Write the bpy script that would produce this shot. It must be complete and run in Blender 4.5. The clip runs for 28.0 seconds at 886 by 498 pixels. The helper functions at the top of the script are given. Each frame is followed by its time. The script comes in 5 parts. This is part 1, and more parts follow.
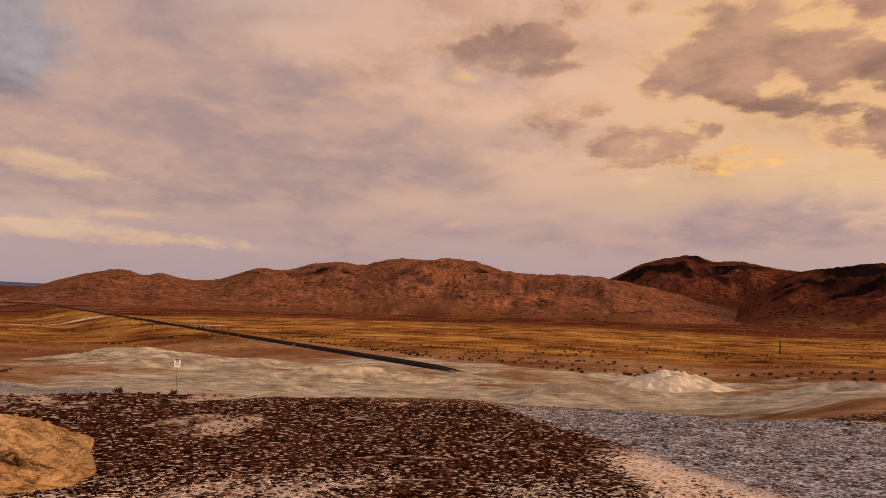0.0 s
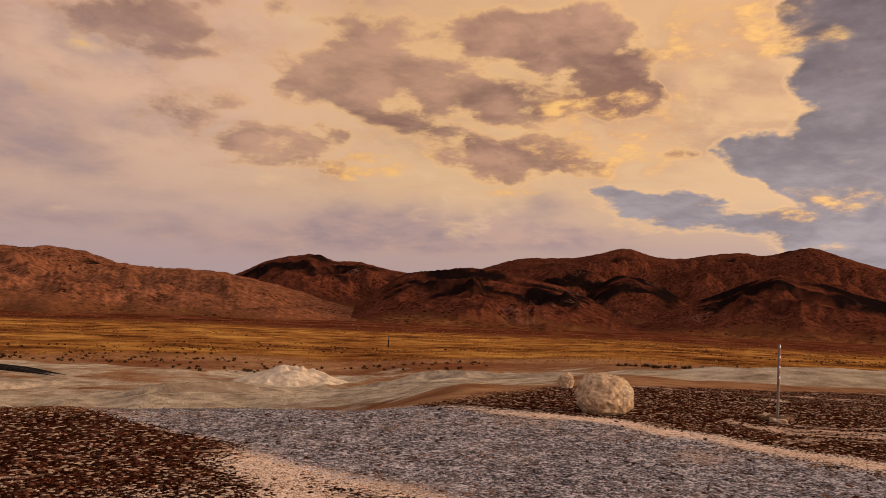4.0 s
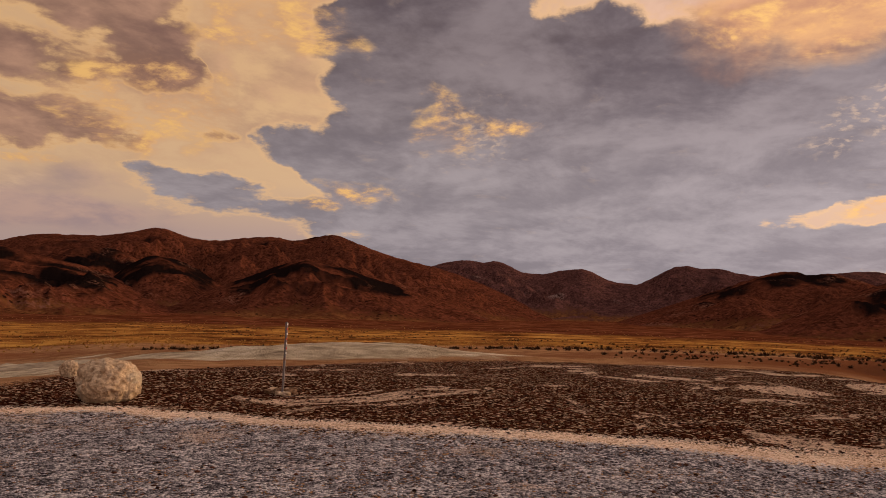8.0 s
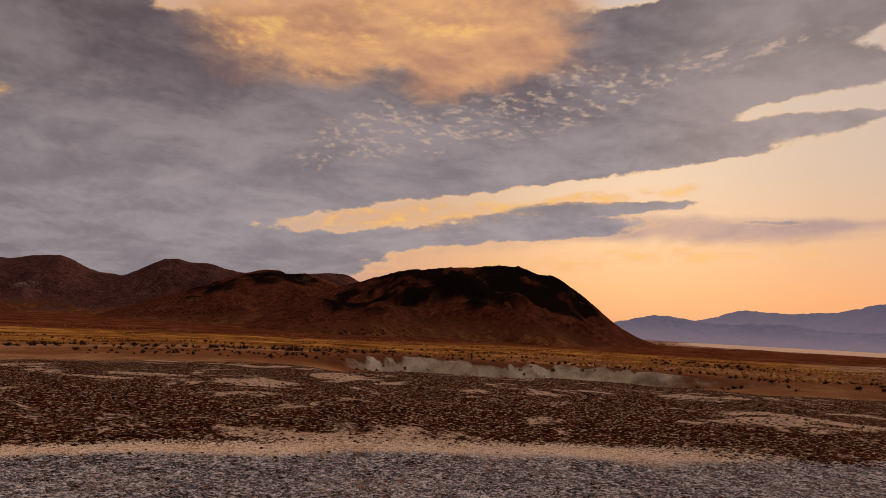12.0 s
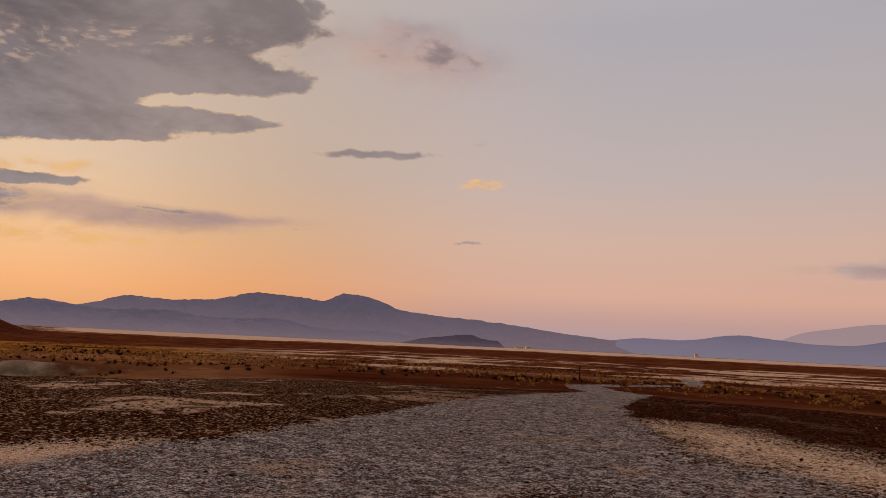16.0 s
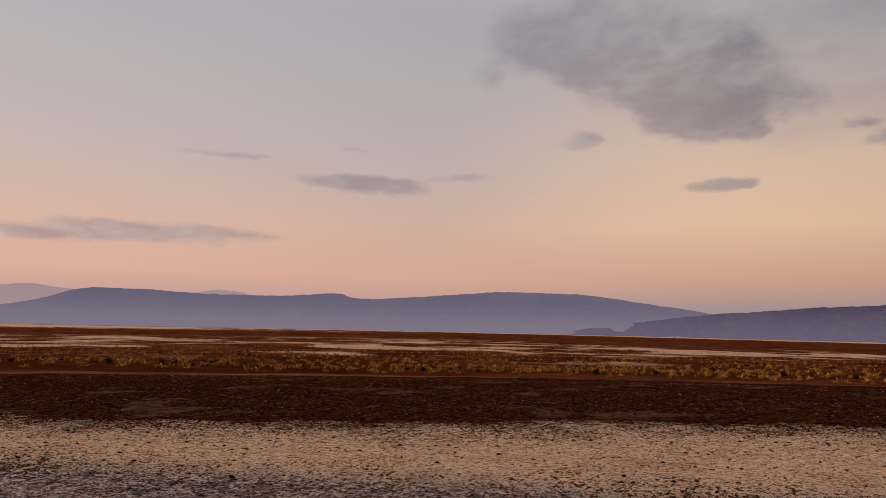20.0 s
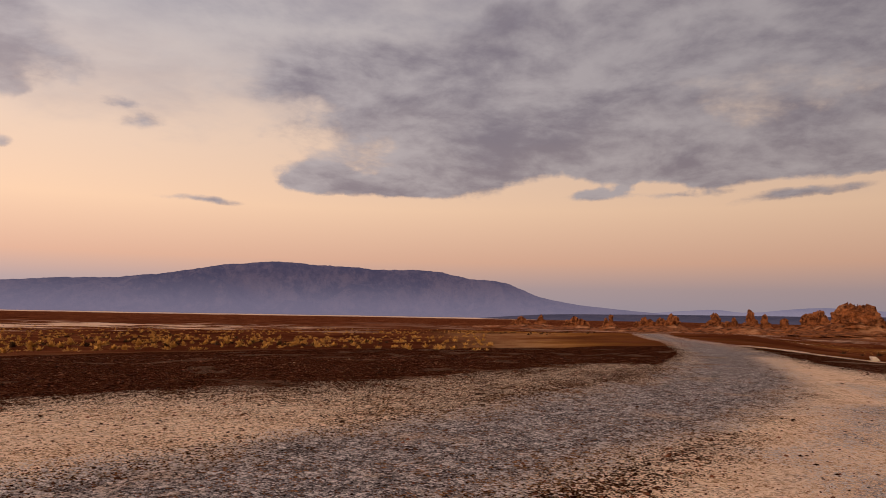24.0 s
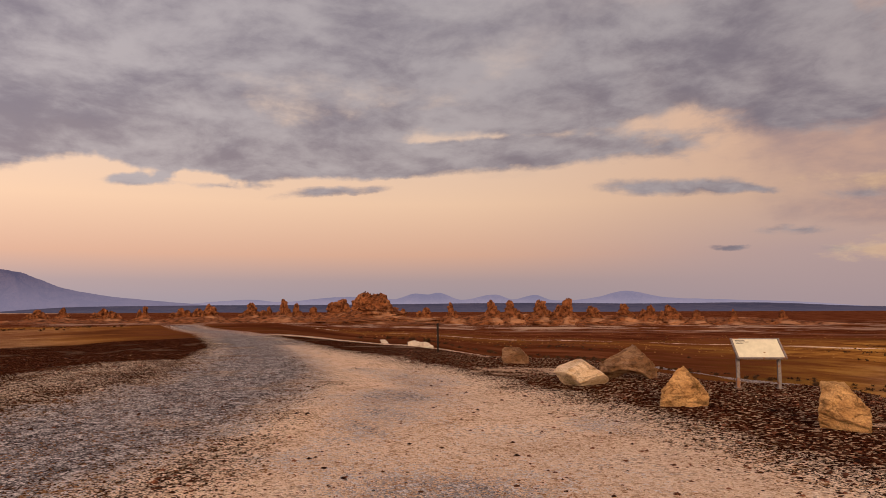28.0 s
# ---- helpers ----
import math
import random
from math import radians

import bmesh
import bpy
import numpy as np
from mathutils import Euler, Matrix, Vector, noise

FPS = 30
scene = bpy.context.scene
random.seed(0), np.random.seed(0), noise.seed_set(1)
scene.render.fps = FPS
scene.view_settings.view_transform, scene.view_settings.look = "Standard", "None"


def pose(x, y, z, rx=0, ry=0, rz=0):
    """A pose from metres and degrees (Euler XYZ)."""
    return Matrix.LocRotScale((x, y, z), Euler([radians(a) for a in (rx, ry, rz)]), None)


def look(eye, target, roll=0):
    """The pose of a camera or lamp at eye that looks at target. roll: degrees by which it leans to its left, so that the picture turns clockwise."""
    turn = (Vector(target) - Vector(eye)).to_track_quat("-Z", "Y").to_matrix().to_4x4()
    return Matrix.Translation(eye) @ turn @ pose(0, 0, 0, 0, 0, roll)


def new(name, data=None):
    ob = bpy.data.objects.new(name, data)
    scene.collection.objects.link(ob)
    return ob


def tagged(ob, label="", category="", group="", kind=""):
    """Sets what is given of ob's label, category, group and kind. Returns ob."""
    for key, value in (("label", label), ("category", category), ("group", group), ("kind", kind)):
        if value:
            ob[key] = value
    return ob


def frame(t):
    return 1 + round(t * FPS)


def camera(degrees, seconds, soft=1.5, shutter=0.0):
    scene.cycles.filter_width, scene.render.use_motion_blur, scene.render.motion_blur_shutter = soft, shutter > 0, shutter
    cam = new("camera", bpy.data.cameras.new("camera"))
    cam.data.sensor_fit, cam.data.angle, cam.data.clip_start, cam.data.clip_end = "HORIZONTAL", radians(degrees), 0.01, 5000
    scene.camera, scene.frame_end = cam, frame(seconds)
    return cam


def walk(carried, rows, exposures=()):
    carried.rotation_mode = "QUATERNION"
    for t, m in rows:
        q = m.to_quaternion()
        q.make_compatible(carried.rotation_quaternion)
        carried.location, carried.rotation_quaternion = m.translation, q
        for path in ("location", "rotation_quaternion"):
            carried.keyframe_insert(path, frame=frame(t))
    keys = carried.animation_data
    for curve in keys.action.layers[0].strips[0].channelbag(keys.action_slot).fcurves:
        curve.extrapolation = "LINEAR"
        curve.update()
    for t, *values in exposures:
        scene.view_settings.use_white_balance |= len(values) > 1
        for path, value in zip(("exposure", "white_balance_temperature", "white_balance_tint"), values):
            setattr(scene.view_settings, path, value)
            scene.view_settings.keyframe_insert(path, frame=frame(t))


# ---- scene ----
# ---------------------------------------------------------------- camera
EYE = 1.6
cam = camera(62.2, 28.0, soft=0.8, shutter=0.03)
# seconds, x, y, yaw, pitch, roll
PATH = [
    (0.0, 0.00, 0.00, 0.00, 3.60, -1.92),
    (0.5, 0.01, 0.03, -2.46, 3.60, -2.18),
    (1.0, 0.02, 0.06, -5.28, 3.72, -2.32),
    (1.5, 0.04, 0.09, -8.53, 3.91, -2.31),
    (2.0, 0.05, 0.12, -12.21, 4.07, -2.22),
    (2.5, 0.06, 0.12, -16.20, 4.20, -2.26),
    (4.5, 0.09, 0.10, -33.11, 4.60, -2.92),
    (5.0, 0.12, 0.08, -37.70, 4.71, -3.06),
    (5.5, 0.15, 0.05, -42.32, 4.76, -3.02),
    (6.0, 0.18, 0.03, -46.78, 4.77, -2.82),
    (6.5, 0.21, 0.01, -51.15, 4.73, -2.71),
    (7.0, 0.25, -0.01, -55.47, 4.71, -2.37),
    (7.5, 0.29, -0.04, -59.75, 4.64, -2.21),
    (8.0, 0.33, -0.07, -63.85, 4.59, -2.14),
    (8.5, 0.38, -0.10, -67.86, 4.52, -2.14),
    (9.0, 0.44, -0.12, -72.13, 4.59, -2.14),
    (9.5, 0.51, -0.11, -77.12, 4.83, -2.08),
    (10.0, 0.59, -0.10, -82.71, 5.14, -2.16),
    (10.5, 0.68, -0.09, -88.05, 5.44, -2.29),
    (11.0, 0.75, -0.09, -92.89, 5.68, -2.61),
    (11.5, 0.80, -0.11, -97.44, 5.82, -2.94),
    (12.0, 0.82, -0.11, -102.31, 5.92, -3.15),
    (12.5, 0.83, -0.06, -107.58, 6.02, -3.09),
    (14.5, 0.83, 0.01, -128.24, 6.46, -2.91),
    (15.0, 0.85, 0.02, -134.57, 6.61, -2.77),
    (15.5, 0.88, -0.05, -141.10, 6.87, -2.89),
    (16.0, 0.93, -0.16, -147.75, 7.25, -2.90),
    (16.5, 0.98, -0.27, -154.40, 7.65, -2.89),
    (17.0, 1.03, -0.36, -160.89, 7.86, -2.83),
    (17.5, 1.05, -0.44, -167.55, 7.85, -2.70),
    (18.0, 1.05, -0.52, -174.25, 7.59, -2.42),
    (18.5, 1.00, -0.62, -181.75, 7.20, -2.02),
    (19.0, 0.92, -0.74, -189.87, 6.82, -1.55),
    (19.5, 0.83, -0.89, -198.71, 6.51, -1.30),
    (20.0, 0.74, -1.05, -207.94, 6.34, -1.13),
    (20.5, 0.67, -1.18, -217.23, 6.11, -1.01),
    (21.0, 0.59, -1.25, -225.78, 5.87, -0.91),
    (21.5, 0.50, -1.26, -233.38, 5.69, -0.81),
    (22.0, 0.43, -1.21, -240.01, 5.54, -0.75),
    (22.5, 0.36, -1.12, -246.10, 5.49, -0.71),
    (24.5, 0.29, -1.04, -268.43, 4.69, -1.05),
    (25.0, 0.20, -0.99, -274.72, 4.39, -1.08),
    (25.5, 0.07, -0.98, -279.37, 4.60, -0.78),
    (26.0, -0.10, -0.95, -283.67, 4.91, -0.89),
    (26.5, -0.33, -0.85, -288.16, 4.92, -0.89),
    (27.0, -0.61, -0.72, -291.81, 4.87, -0.74),
    (27.5, -0.93, -0.56, -294.67, 4.58, -0.40),
    (28.0, -1.26, -0.40, -297.21, 4.51, 0.19),
]
# the camera closes down as it turns to the bright evening side, about azimuth 165
BRIGHT_AZ, SWING = 165.0, 0.5
EXPOSE = [(t, -SWING * math.cos(radians(-yaw - BRIGHT_AZ))) for t, x, y, yaw, pitch, roll in PATH]
walk(cam, [(t, pose(x, y, EYE, 90 + pitch, roll, yaw)) for t, x, y, yaw, pitch, roll in PATH], EXPOSE)

# ---------------------------------------------------------------- sky and sun
SUN_AZ, SUN_EL = 116.0, 14.0


def srgb(r, g, b, a=1.0):
    """A display colour (0 to 255) as linear light."""
    f = lambda c: (c / 255 / 12.92) if c < 10.3 else ((c / 255 + 0.055) / 1.055) ** 2.4
    return (f(r), f(g), f(b), a)


class Tree:
    """Short hand for wiring nodes."""

    def __init__(self, tree):
        self.t = tree

    def add(self, kind, props=None, **inputs):
        n = self.t.nodes.new(kind)
        p = props or {}
        if "operation" in p:
            n.operation = p["operation"]
        if "use_clamp" in p:
            n.use_clamp = p["use_clamp"]
        if "interpolation_type" in p:
            n.interpolation_type = p["interpolation_type"]
        if "data_type" in p:
            n.data_type, n.blend_type = p["data_type"], p["blend_type"]
        if "vector_type" in p:
            n.vector_type = p["vector_type"]
        if "gradient_type" in p:
            n.gradient_type = p["gradient_type"]
        if "attribute_name" in p:
            n.attribute_name = p["attribute_name"]
        if "feature" in p:
            n.feature = p["feature"]
        for k, v in inputs.items():
            self.put(n, k, v)
        return n

    def put(self, n, key, v):
        key = key.replace("_", " ")
        sock = n.inputs[int(key[1:])] if key[0] == "i" and key[1:].isdigit() else n.inputs[key]
        if isinstance(v, bpy.types.NodeSocket):
            self.t.links.new(v, sock)
        elif isinstance(v, bpy.types.Node):
            self.t.links.new(v.outputs[0], sock)
        else:
            sock.default_value = v

    def math(self, op, a, b=0.0, c=0.0, clamp=False):
        return self.add("ShaderNodeMath", {"operation": op, "use_clamp": clamp}, i0=a, i1=b, i2=c).outputs[0]

    def vmath(self, op, a, b=(0, 0, 0)):
        return self.add("ShaderNodeVectorMath", {"operation": op}, i0=a, i1=b).outputs[0]

    def scale(self, a, s):
        n = self.add("ShaderNodeVectorMath", {"operation": "SCALE"}, i0=a)
        self.put(n, "Scale", s)
        return n.outputs[0]

    def step(self, v, lo, hi, a=0.0, b=1.0):
        n = self.add("ShaderNodeMapRange", {"interpolation_type": "SMOOTHSTEP"}, Value=v)
        for k, x in (("From_Min", lo), ("From_Max", hi), ("To_Min", a), ("To_Max", b)):
            self.put(n, k, x)
        return n.outputs[0]

    def mix(self, f, a, b, mode="MIX"):
        n = self.add("ShaderNodeMix", {"data_type": "RGBA", "blend_type": mode})
        self.put(n, "i0", f), self.put(n, "i6", a), self.put(n, "i7", b)
        return n.outputs[2]

    def noise(self, vec, scale, detail=4.0, rough=0.55, dist=0.0, out="Fac"):
        n = self.add("ShaderNodeTexNoise", {}, Scale=scale, Detail=detail, Roughness=rough, Distortion=dist)
        if vec is not None:
            self.put(n, "Vector", vec)
        return n.outputs["Fac" if out == "Fac" else 1]

    def ramp(self, f, stops):
        n = self.add("ShaderNodeValToRGB", {}, i0=f)
        e = n.color_ramp.elements
        while len(e) < len(stops):
            e.new(0.5)
        for el, (p, c) in zip(e, stops):
            el.position, el.color = p, c
        return n.outputs[0]


def heading(az, el=0.0):
    a, e = radians(az), radians(el)
    return Vector((math.sin(a) * math.cos(e), math.cos(a) * math.cos(e), math.sin(e)))


# cloud masses of the evening sky: azimuth, elevation, half width, half height, slant (degrees), weight
VEIL = [
    (333.2, 13.0, 12.1, 6.2, 8, 0.50), (343.8, 11.0, 10.7, 4.5, 5, 0.40), (2.4, 17.1, 5.5, 1.9, 1, 0.60), (4.7, 12.9, 10.7, 1.7, -5, 0.50),
    (333.6, 6.8, 9.0, 1.0, 1, 0.50), (356.1, 4.4, 22.0, 1.8, 2, 0.35),
]
BROWN = [
    (22.1, 16.5, 8.4, 3.8, 0, 0.90), (30.7, 16.0, 4.5, 1.6, -2, 0.90), (33.6, 20.7, 7.0, 2.3, -5, 0.90), (14.2, 22.1, 8.2, 1.4, 2, 0.60),
    (3.7, 18.1, 4.1, 1.6, 6, 0.60), (7.6, 19.6, 2.5, 1.0, 5, 0.60), (34.9, 11.8, 6.0, 1.8, -2, 0.80), (9.7, 12.9, 8.6, 1.5, -7, 0.50),
    (17.4, 10.9, 4.8, 1.3, 2, 0.60), (40.0, 18.9, 4.2, 3.2, -7, 0.60), (42.0, 16.6, 3.2, 1.6, -6, 0.55), (356.5, 19.2, 2.3, 1.0, 9, 0.40),
    (35.7, 14.6, 3.1, 1.6, -3, 0.70), (45.5, 12.1, 1.7, 0.6, 1, 0.70),
]
GREY_A = [
    (61.2, 17.9, 6.7, 4.5, -5, 1.00), (54.3, 11.3, 4.1, 1.8, -0, 0.90), (56.3, 10.1, 3.6, 1.4, -0, 0.80), (45.0, 8.5, 4.8, 1.0, 2, 0.90),
    (41.0, 9.5, 2.2, 0.5, 2, 0.60), (65.7, 9.5, 6.9, 3.3, -2, 0.90),
    (64.9, 20.2, 5.6, 4.2, -7, 0.90), (46.8, 7.1, 8.6, 0.9, 2, 0.50), (67.5, 18.1, 11.0, 6.3, 0, 1.00), (79.3, 13.9, 15.5, 4.5, -2, 1.00),
    (73.0, 9.3, 14.2, 3.4, 0, 0.90), (58.8, 20.7, 3.7, 3.7, 3, 1.00), (83.4, 17.7, 10.1, 2.3, -4, 0.90), (78.0, 4.6, 15.0, 3.0, 0, 0.75), (90.0, 6.0, 8.0, 1.6, 4, 0.60),
]
GREY_B_1 = [
    (79.5, 15.6, 17.4, 6.2, 6, 1.00), (69.9, 8.8, 15.6, 3.5, 6, 0.90), (104.1, 13.2, 16.1, 2.1, 5, 1.00), (116.3, 17.1, 12.4, 1.7, 9, 0.90),
    (113.6, 9.6, 7.9, 0.4, 2, 0.80), (107.6, 7.9, 10.0, 0.9, 5, 0.60), (122.3, 21.8, 11.6, 2.5, 10, 1.00), (124.4, 17.6, 9.8, 1.2, 9, 1.00),
    (106.5, 14.8, 11.7, 1.8, 8, 0.70), (104.1, 11.7, 14.2, 1.2, 10, 1.00),
]
GREY_B_2 = [
    (119.3, 13.0, 7.7, 0.5, 8, 0.80), (112.7, 9.3, 8.4, 0.4, 5, 0.90), (130.4, 15.4, 6.1, 0.4, 6, 0.70), (141.5, 14.2, 5.8, 0.4, 4, 0.90),
    (152.0, 15.5, 3.0, 0.3, 3, 0.60), (149.3, 7.9, 2.0, 0.2, -0, 0.70), (136.1, 8.0, 3.3, 0.2, 2, 0.70), (125.4, 8.6, 4.0, 0.2, -1, 0.60),
    (104.2, 7.0, 12.8, 0.8, 6, 0.80), (143.5, 21.2, 7.2, 1.8, 2, 0.35), (147.8, 4.5, 2.0, 0.1, 1, 0.50),
]
GREY_C_1 = [
    (184.0, 6.6, 9.2, 0.8, 1, 1.00), (190.9, 12.8, 4.3, 0.3, -0, 0.70), (202.6, 11.0, 5.6, 0.7, -4, 0.60), (209.0, 11.7, 4.1, 0.4, 3, 0.60),
    (200.4, 13.8, 1.8, 0.2, -11, 0.60), (211.0, 19.5, 1.4, 1.4, -9, 0.50), (152.3, 15.6, 3.2, 0.3, 5, 0.50), (220.8, 22.4, 8.0, 3.0, -4, 0.90),
    (226.7, 18.7, 6.7, 2.9, -6, 0.90), (227.0, 15.5, 3.4, 1.4, -4, 0.90),
]
GREY_C_2 = [
    (228.7, 11.0, 2.4, 0.5, 1, 0.70), (218.2, 14.7, 1.7, 0.7, -2, 0.60), (237.8, 14.7, 1.4, 0.5, -7, 0.50), (255.6, 17.6, 7.5, 2.9, -3, 0.60),
    (268.8, 15.1, 11.5, 3.8, -6, 0.90), (252.5, 10.2, 2.8, 1.0, -1, 0.90), (260.2, 9.9, 3.6, 0.8, -2, 0.90), (243.8, 8.2, 3.5, 0.3, -2, 0.80),
    (228.9, 11.1, 2.3, 0.5, 4, 0.70), (239.5, 13.5, 1.9, 0.6, 2, 0.40), (274.5, 9.3, 3.3, 0.5, 1, 0.80),
]
GREY_D_1 = [
    (273.2, 20.7, 11.6, 3.3, 1, 0.90), (268.5, 13.4, 18.4, 2.8, 2, 0.90), (279.7, 11.5, 8.2, 1.4, -0, 0.90), (251.6, 9.9, 1.9, 0.8, 5, 0.80),
    (259.1, 9.9, 4.1, 0.7, 4, 0.80), (273.9, 9.3, 2.6, 0.4, 4, 0.90), (280.4, 9.1, 3.7, 0.3, -0, 0.90), (287.9, 8.8, 5.1, 0.4, 5, 0.80),
    (291.7, 10.6, 5.3, 0.7, 4, 0.80), (301.3, 12.1, 8.1, 0.8, 2, 0.80), (296.5, 17.4, 12.2, 3.0, -6, 0.65),
]
GREY_D_2 = [
    (253.5, 17.9, 6.5, 2.7, 8, 0.60), (302.0, 14.5, 7.2, 0.9, -6, 0.50), (314.7, 8.9, 5.3, 0.7, -3, 0.80), (320.2, 8.4, 2.7, 0.3, -4, 0.70),
    (327.3, 7.7, 2.5, 0.5, -5, 0.80), (322.9, 5.3, 3.4, 0.4, -3, 0.80), (326.1, 3.9, 2.5, 0.3, -2, 0.70), (318.6, 4.3, 1.4, 0.2, -2, 0.70),
    (296.2, 11.8, 14.4, 0.8, 2, 0.60), (319.4, 18.6, 13.2, 3.4, -8, 0.85), (326.0, 15.5, 5.0, 2.8, -9, 0.55),
]
GREY_E = [
    (98.0, 19.5, 9.0, 2.0, 8, 0.80), (112.0, 20.5, 10.0, 2.0, 9, 0.90), (122.0, 22.5, 10.0, 2.2, 9, 0.80), (330.0, 17.0, 12.0, 4.5, 6, 0.60), (345.0, 14.0, 14.0, 3.5, -8, 0.55), (352.0, 9.5, 13.0, 1.6, -6, 0.40),
]
GOLD_1 = [
    (16.9, 21.6, 2.5, 0.8, 1, 0.50), (1.0, 17.0, 2.0, 0.5, 6, 0.60), (22.3, 10.6, 3.9, 1.1, 1, 0.50), (32.9, 9.3, 2.5, 0.5, -1, 0.60),
    (49.3, 20.8, 6.0, 2.4, -2, 1.00), (41.2, 13.9, 6.5, 3.4, 2, 1.00), (33.5, 9.1, 2.6, 0.4, 3, 0.80), (22.9, 10.9, 5.0, 1.2, 6, 0.50),
    (55.2, 8.4, 4.5, 1.2, 0, 0.60), (89.1, 20.5, 5.4, 1.6, -8, 0.70), (64.0, 14.0, 3.2, 3.5, 2, 0.55),
]
GOLD_2 = [
    (69.4, 13.9, 2.4, 0.7, 0, 0.50), (92.6, 21.8, 7.9, 2.7, 2, 0.40), (100.7, 23.4, 4.4, 1.8, -1, 0.50),
    (97.7, 7.9, 10.5, 1.0, 6, 0.50), (118.1, 10.7, 9.8, 0.6, 4, 0.50), (118.1, 6.1, 14.2, 1.2, 4, 0.45),
    (100.4, 8.7, 8.1, 0.6, 8, 0.70), (150.3, 12.4, 2.1, 0.6, 4, 0.40),
]

CREAM = [
    (330.4, 8.2, 6.8, 0.8, -7, 0.90), (330.6, 4.2, 5.4, 0.9, 4, 0.90), (337.0, 5.0, 4.7, 0.4, -2, 0.70), (339.4, 3.4, 8.8, 0.6, -2, 0.80),
    (1.8, 5.6, 2.6, 0.3, 2, 0.70), (5.4, 4.2, 2.2, 0.3, 1, 0.60), (1.3, 16.9, 2.1, 0.6, 1, 0.80), (23.4, 10.7, 4.2, 1.2, -3, 0.90),
    (16.6, 21.0, 4.6, 1.2, -5, 0.80), (14.7, 9.1, 2.5, 0.6, -1, 0.60), (29.8, 8.3, 3.9, 2.1, -3, 0.60), (28.1, 13.7, 3.9, 0.6, -5, 0.50),
]

GREY_F = [
    (119.5, 19.4, 15.4, 2.4, 15, 0.35), (99.8, 17.2, 16.1, 3.5, 16, 1.00), (117.6, 13.8, 11.8, 1.5, 7, 0.80), (87.1, 10.9, 11.2, 2.6, 6, 0.90), (98.0, 21.5, 12.0, 3.5, 10, 0.90), (127.7, 18.1, 10.6, 1.4, 9, 0.50), (127.2, 15.4, 8.2, 0.9, 3, 0.50), (72.0, 4.0, 16.0, 3.4, 0, 0.95), (89.0, 5.0, 9.0, 2.0, 4, 0.80),
]
VEIL_B = [
    (24.0, 6.2, 14.2, 1.8, 6, 0.80), (34.9, 5.7, 7.1, 0.8, 4, 0.70), (31.3, 5.5, 11.5, 1.1, 0, 0.60), (142.8, 21.3, 9.0, 2.4, 0, 0.55), (122.5, 7.9, 8.9, 0.9, 1, 0.80), (131.9, 8.4, 7.1, 0.4, 1, 0.60), (342.3, 10.3, 18.8, 5.3, -5, 0.50), (335.2, 13.9, 9.1, 5.7, 10, 0.80), (110.5, 7.7, 10.2, 1.0, 8, 0.60),
]
BROWN_B = [
    (21.1, 18.1, 13.0, 3.1, 11, 0.60), (38.2, 21.8, 5.7, 1.8, 6, 0.80), (33.7, 11.4, 6.3, 1.3, 5, 0.60), (42.2, 16.7, 2.8, 1.1, -16, 0.70), (4.3, 18.4, 4.6, 1.8, -8, 0.50), (357.4, 13.8, 8.2, 1.1, -8, 0.50), (14.4, 11.0, 5.4, 1.5, 10, 0.50),
]
DIM_B = [
    (311.7, 16.7, 17.4, 5.3, -5, 0.50), (292.0, 13.0, 7.0, 1.8, 2, 0.60), (301.2, 11.7, 14.8, 1.1, 3, 0.60), (303.4, 14.6, 10.0, 0.9, 2, 0.60), (278.9, 19.8, 16.4, 4.0, 15, 0.80), (272.9, 12.7, 15.8, 2.6, 5, 0.60), (320.5, 19.1, 9.3, 5.3, -10, 0.35), (201.3, 11.2, 5.8, 0.7, -2, 0.30), (209.8, 12.1, 3.1, 0.4, 7, 0.50),
]
# a soft lit break high in the west, and the dappled part of the deck
EMBER = [(93.5, 22.4, 9.0, 4.0, 10, 0.90), (101.6, 23.9, 10.6, 2.6, 13, 0.80), (99.4, 22.0, 11.9, 2.2, -5, 0.60), (106.4, 20.6, 7.5, 1.3, 19, 0.45)]
DAPPLE = [(97.7, 14.9, 8.2, 2.0, 16, 1.00), (108.8, 17.3, 8.3, 2.6, 16, 1.00), (121.6, 19.7, 10.3, 1.3, 14, 0.80), (66.0, 13.5, 3.5, 3.0, 0, 0.7)]

world = bpy.data.worlds.new("evening_sky")
scene.world = world
world.use_nodes = True
world.node_tree.nodes.clear()
W = Tree(world.node_tree)
ray = W.vmath("NORMALIZE", W.add("ShaderNodeTexCoord").outputs["Generated"])
parts = W.add("ShaderNodeSeparateXYZ", {}, i0=ray)
up = parts.outputs[2]
flat = W.vmath("NORMALIZE", W.vmath("MULTIPLY", ray, (1, 1, 0)))


def toward(az, lo, hi):
    d = W.add("ShaderNodeVectorMath", {"operation": "DOT_PRODUCT"}, i0=flat, i1=heading(az)).outputs["Value"]
    return W.step(d, math.cos(radians(lo)), math.cos(radians(hi)))


def clear(*stops):
    """A gradient up the sky: (elevation in degrees, display colour)."""
    k = 1 / 0.62
    return W.ramp(W.math("MULTIPLY", up, k), [(max(0.0, math.sin(radians(e)) * k), srgb(*c)) for e, c in stops])


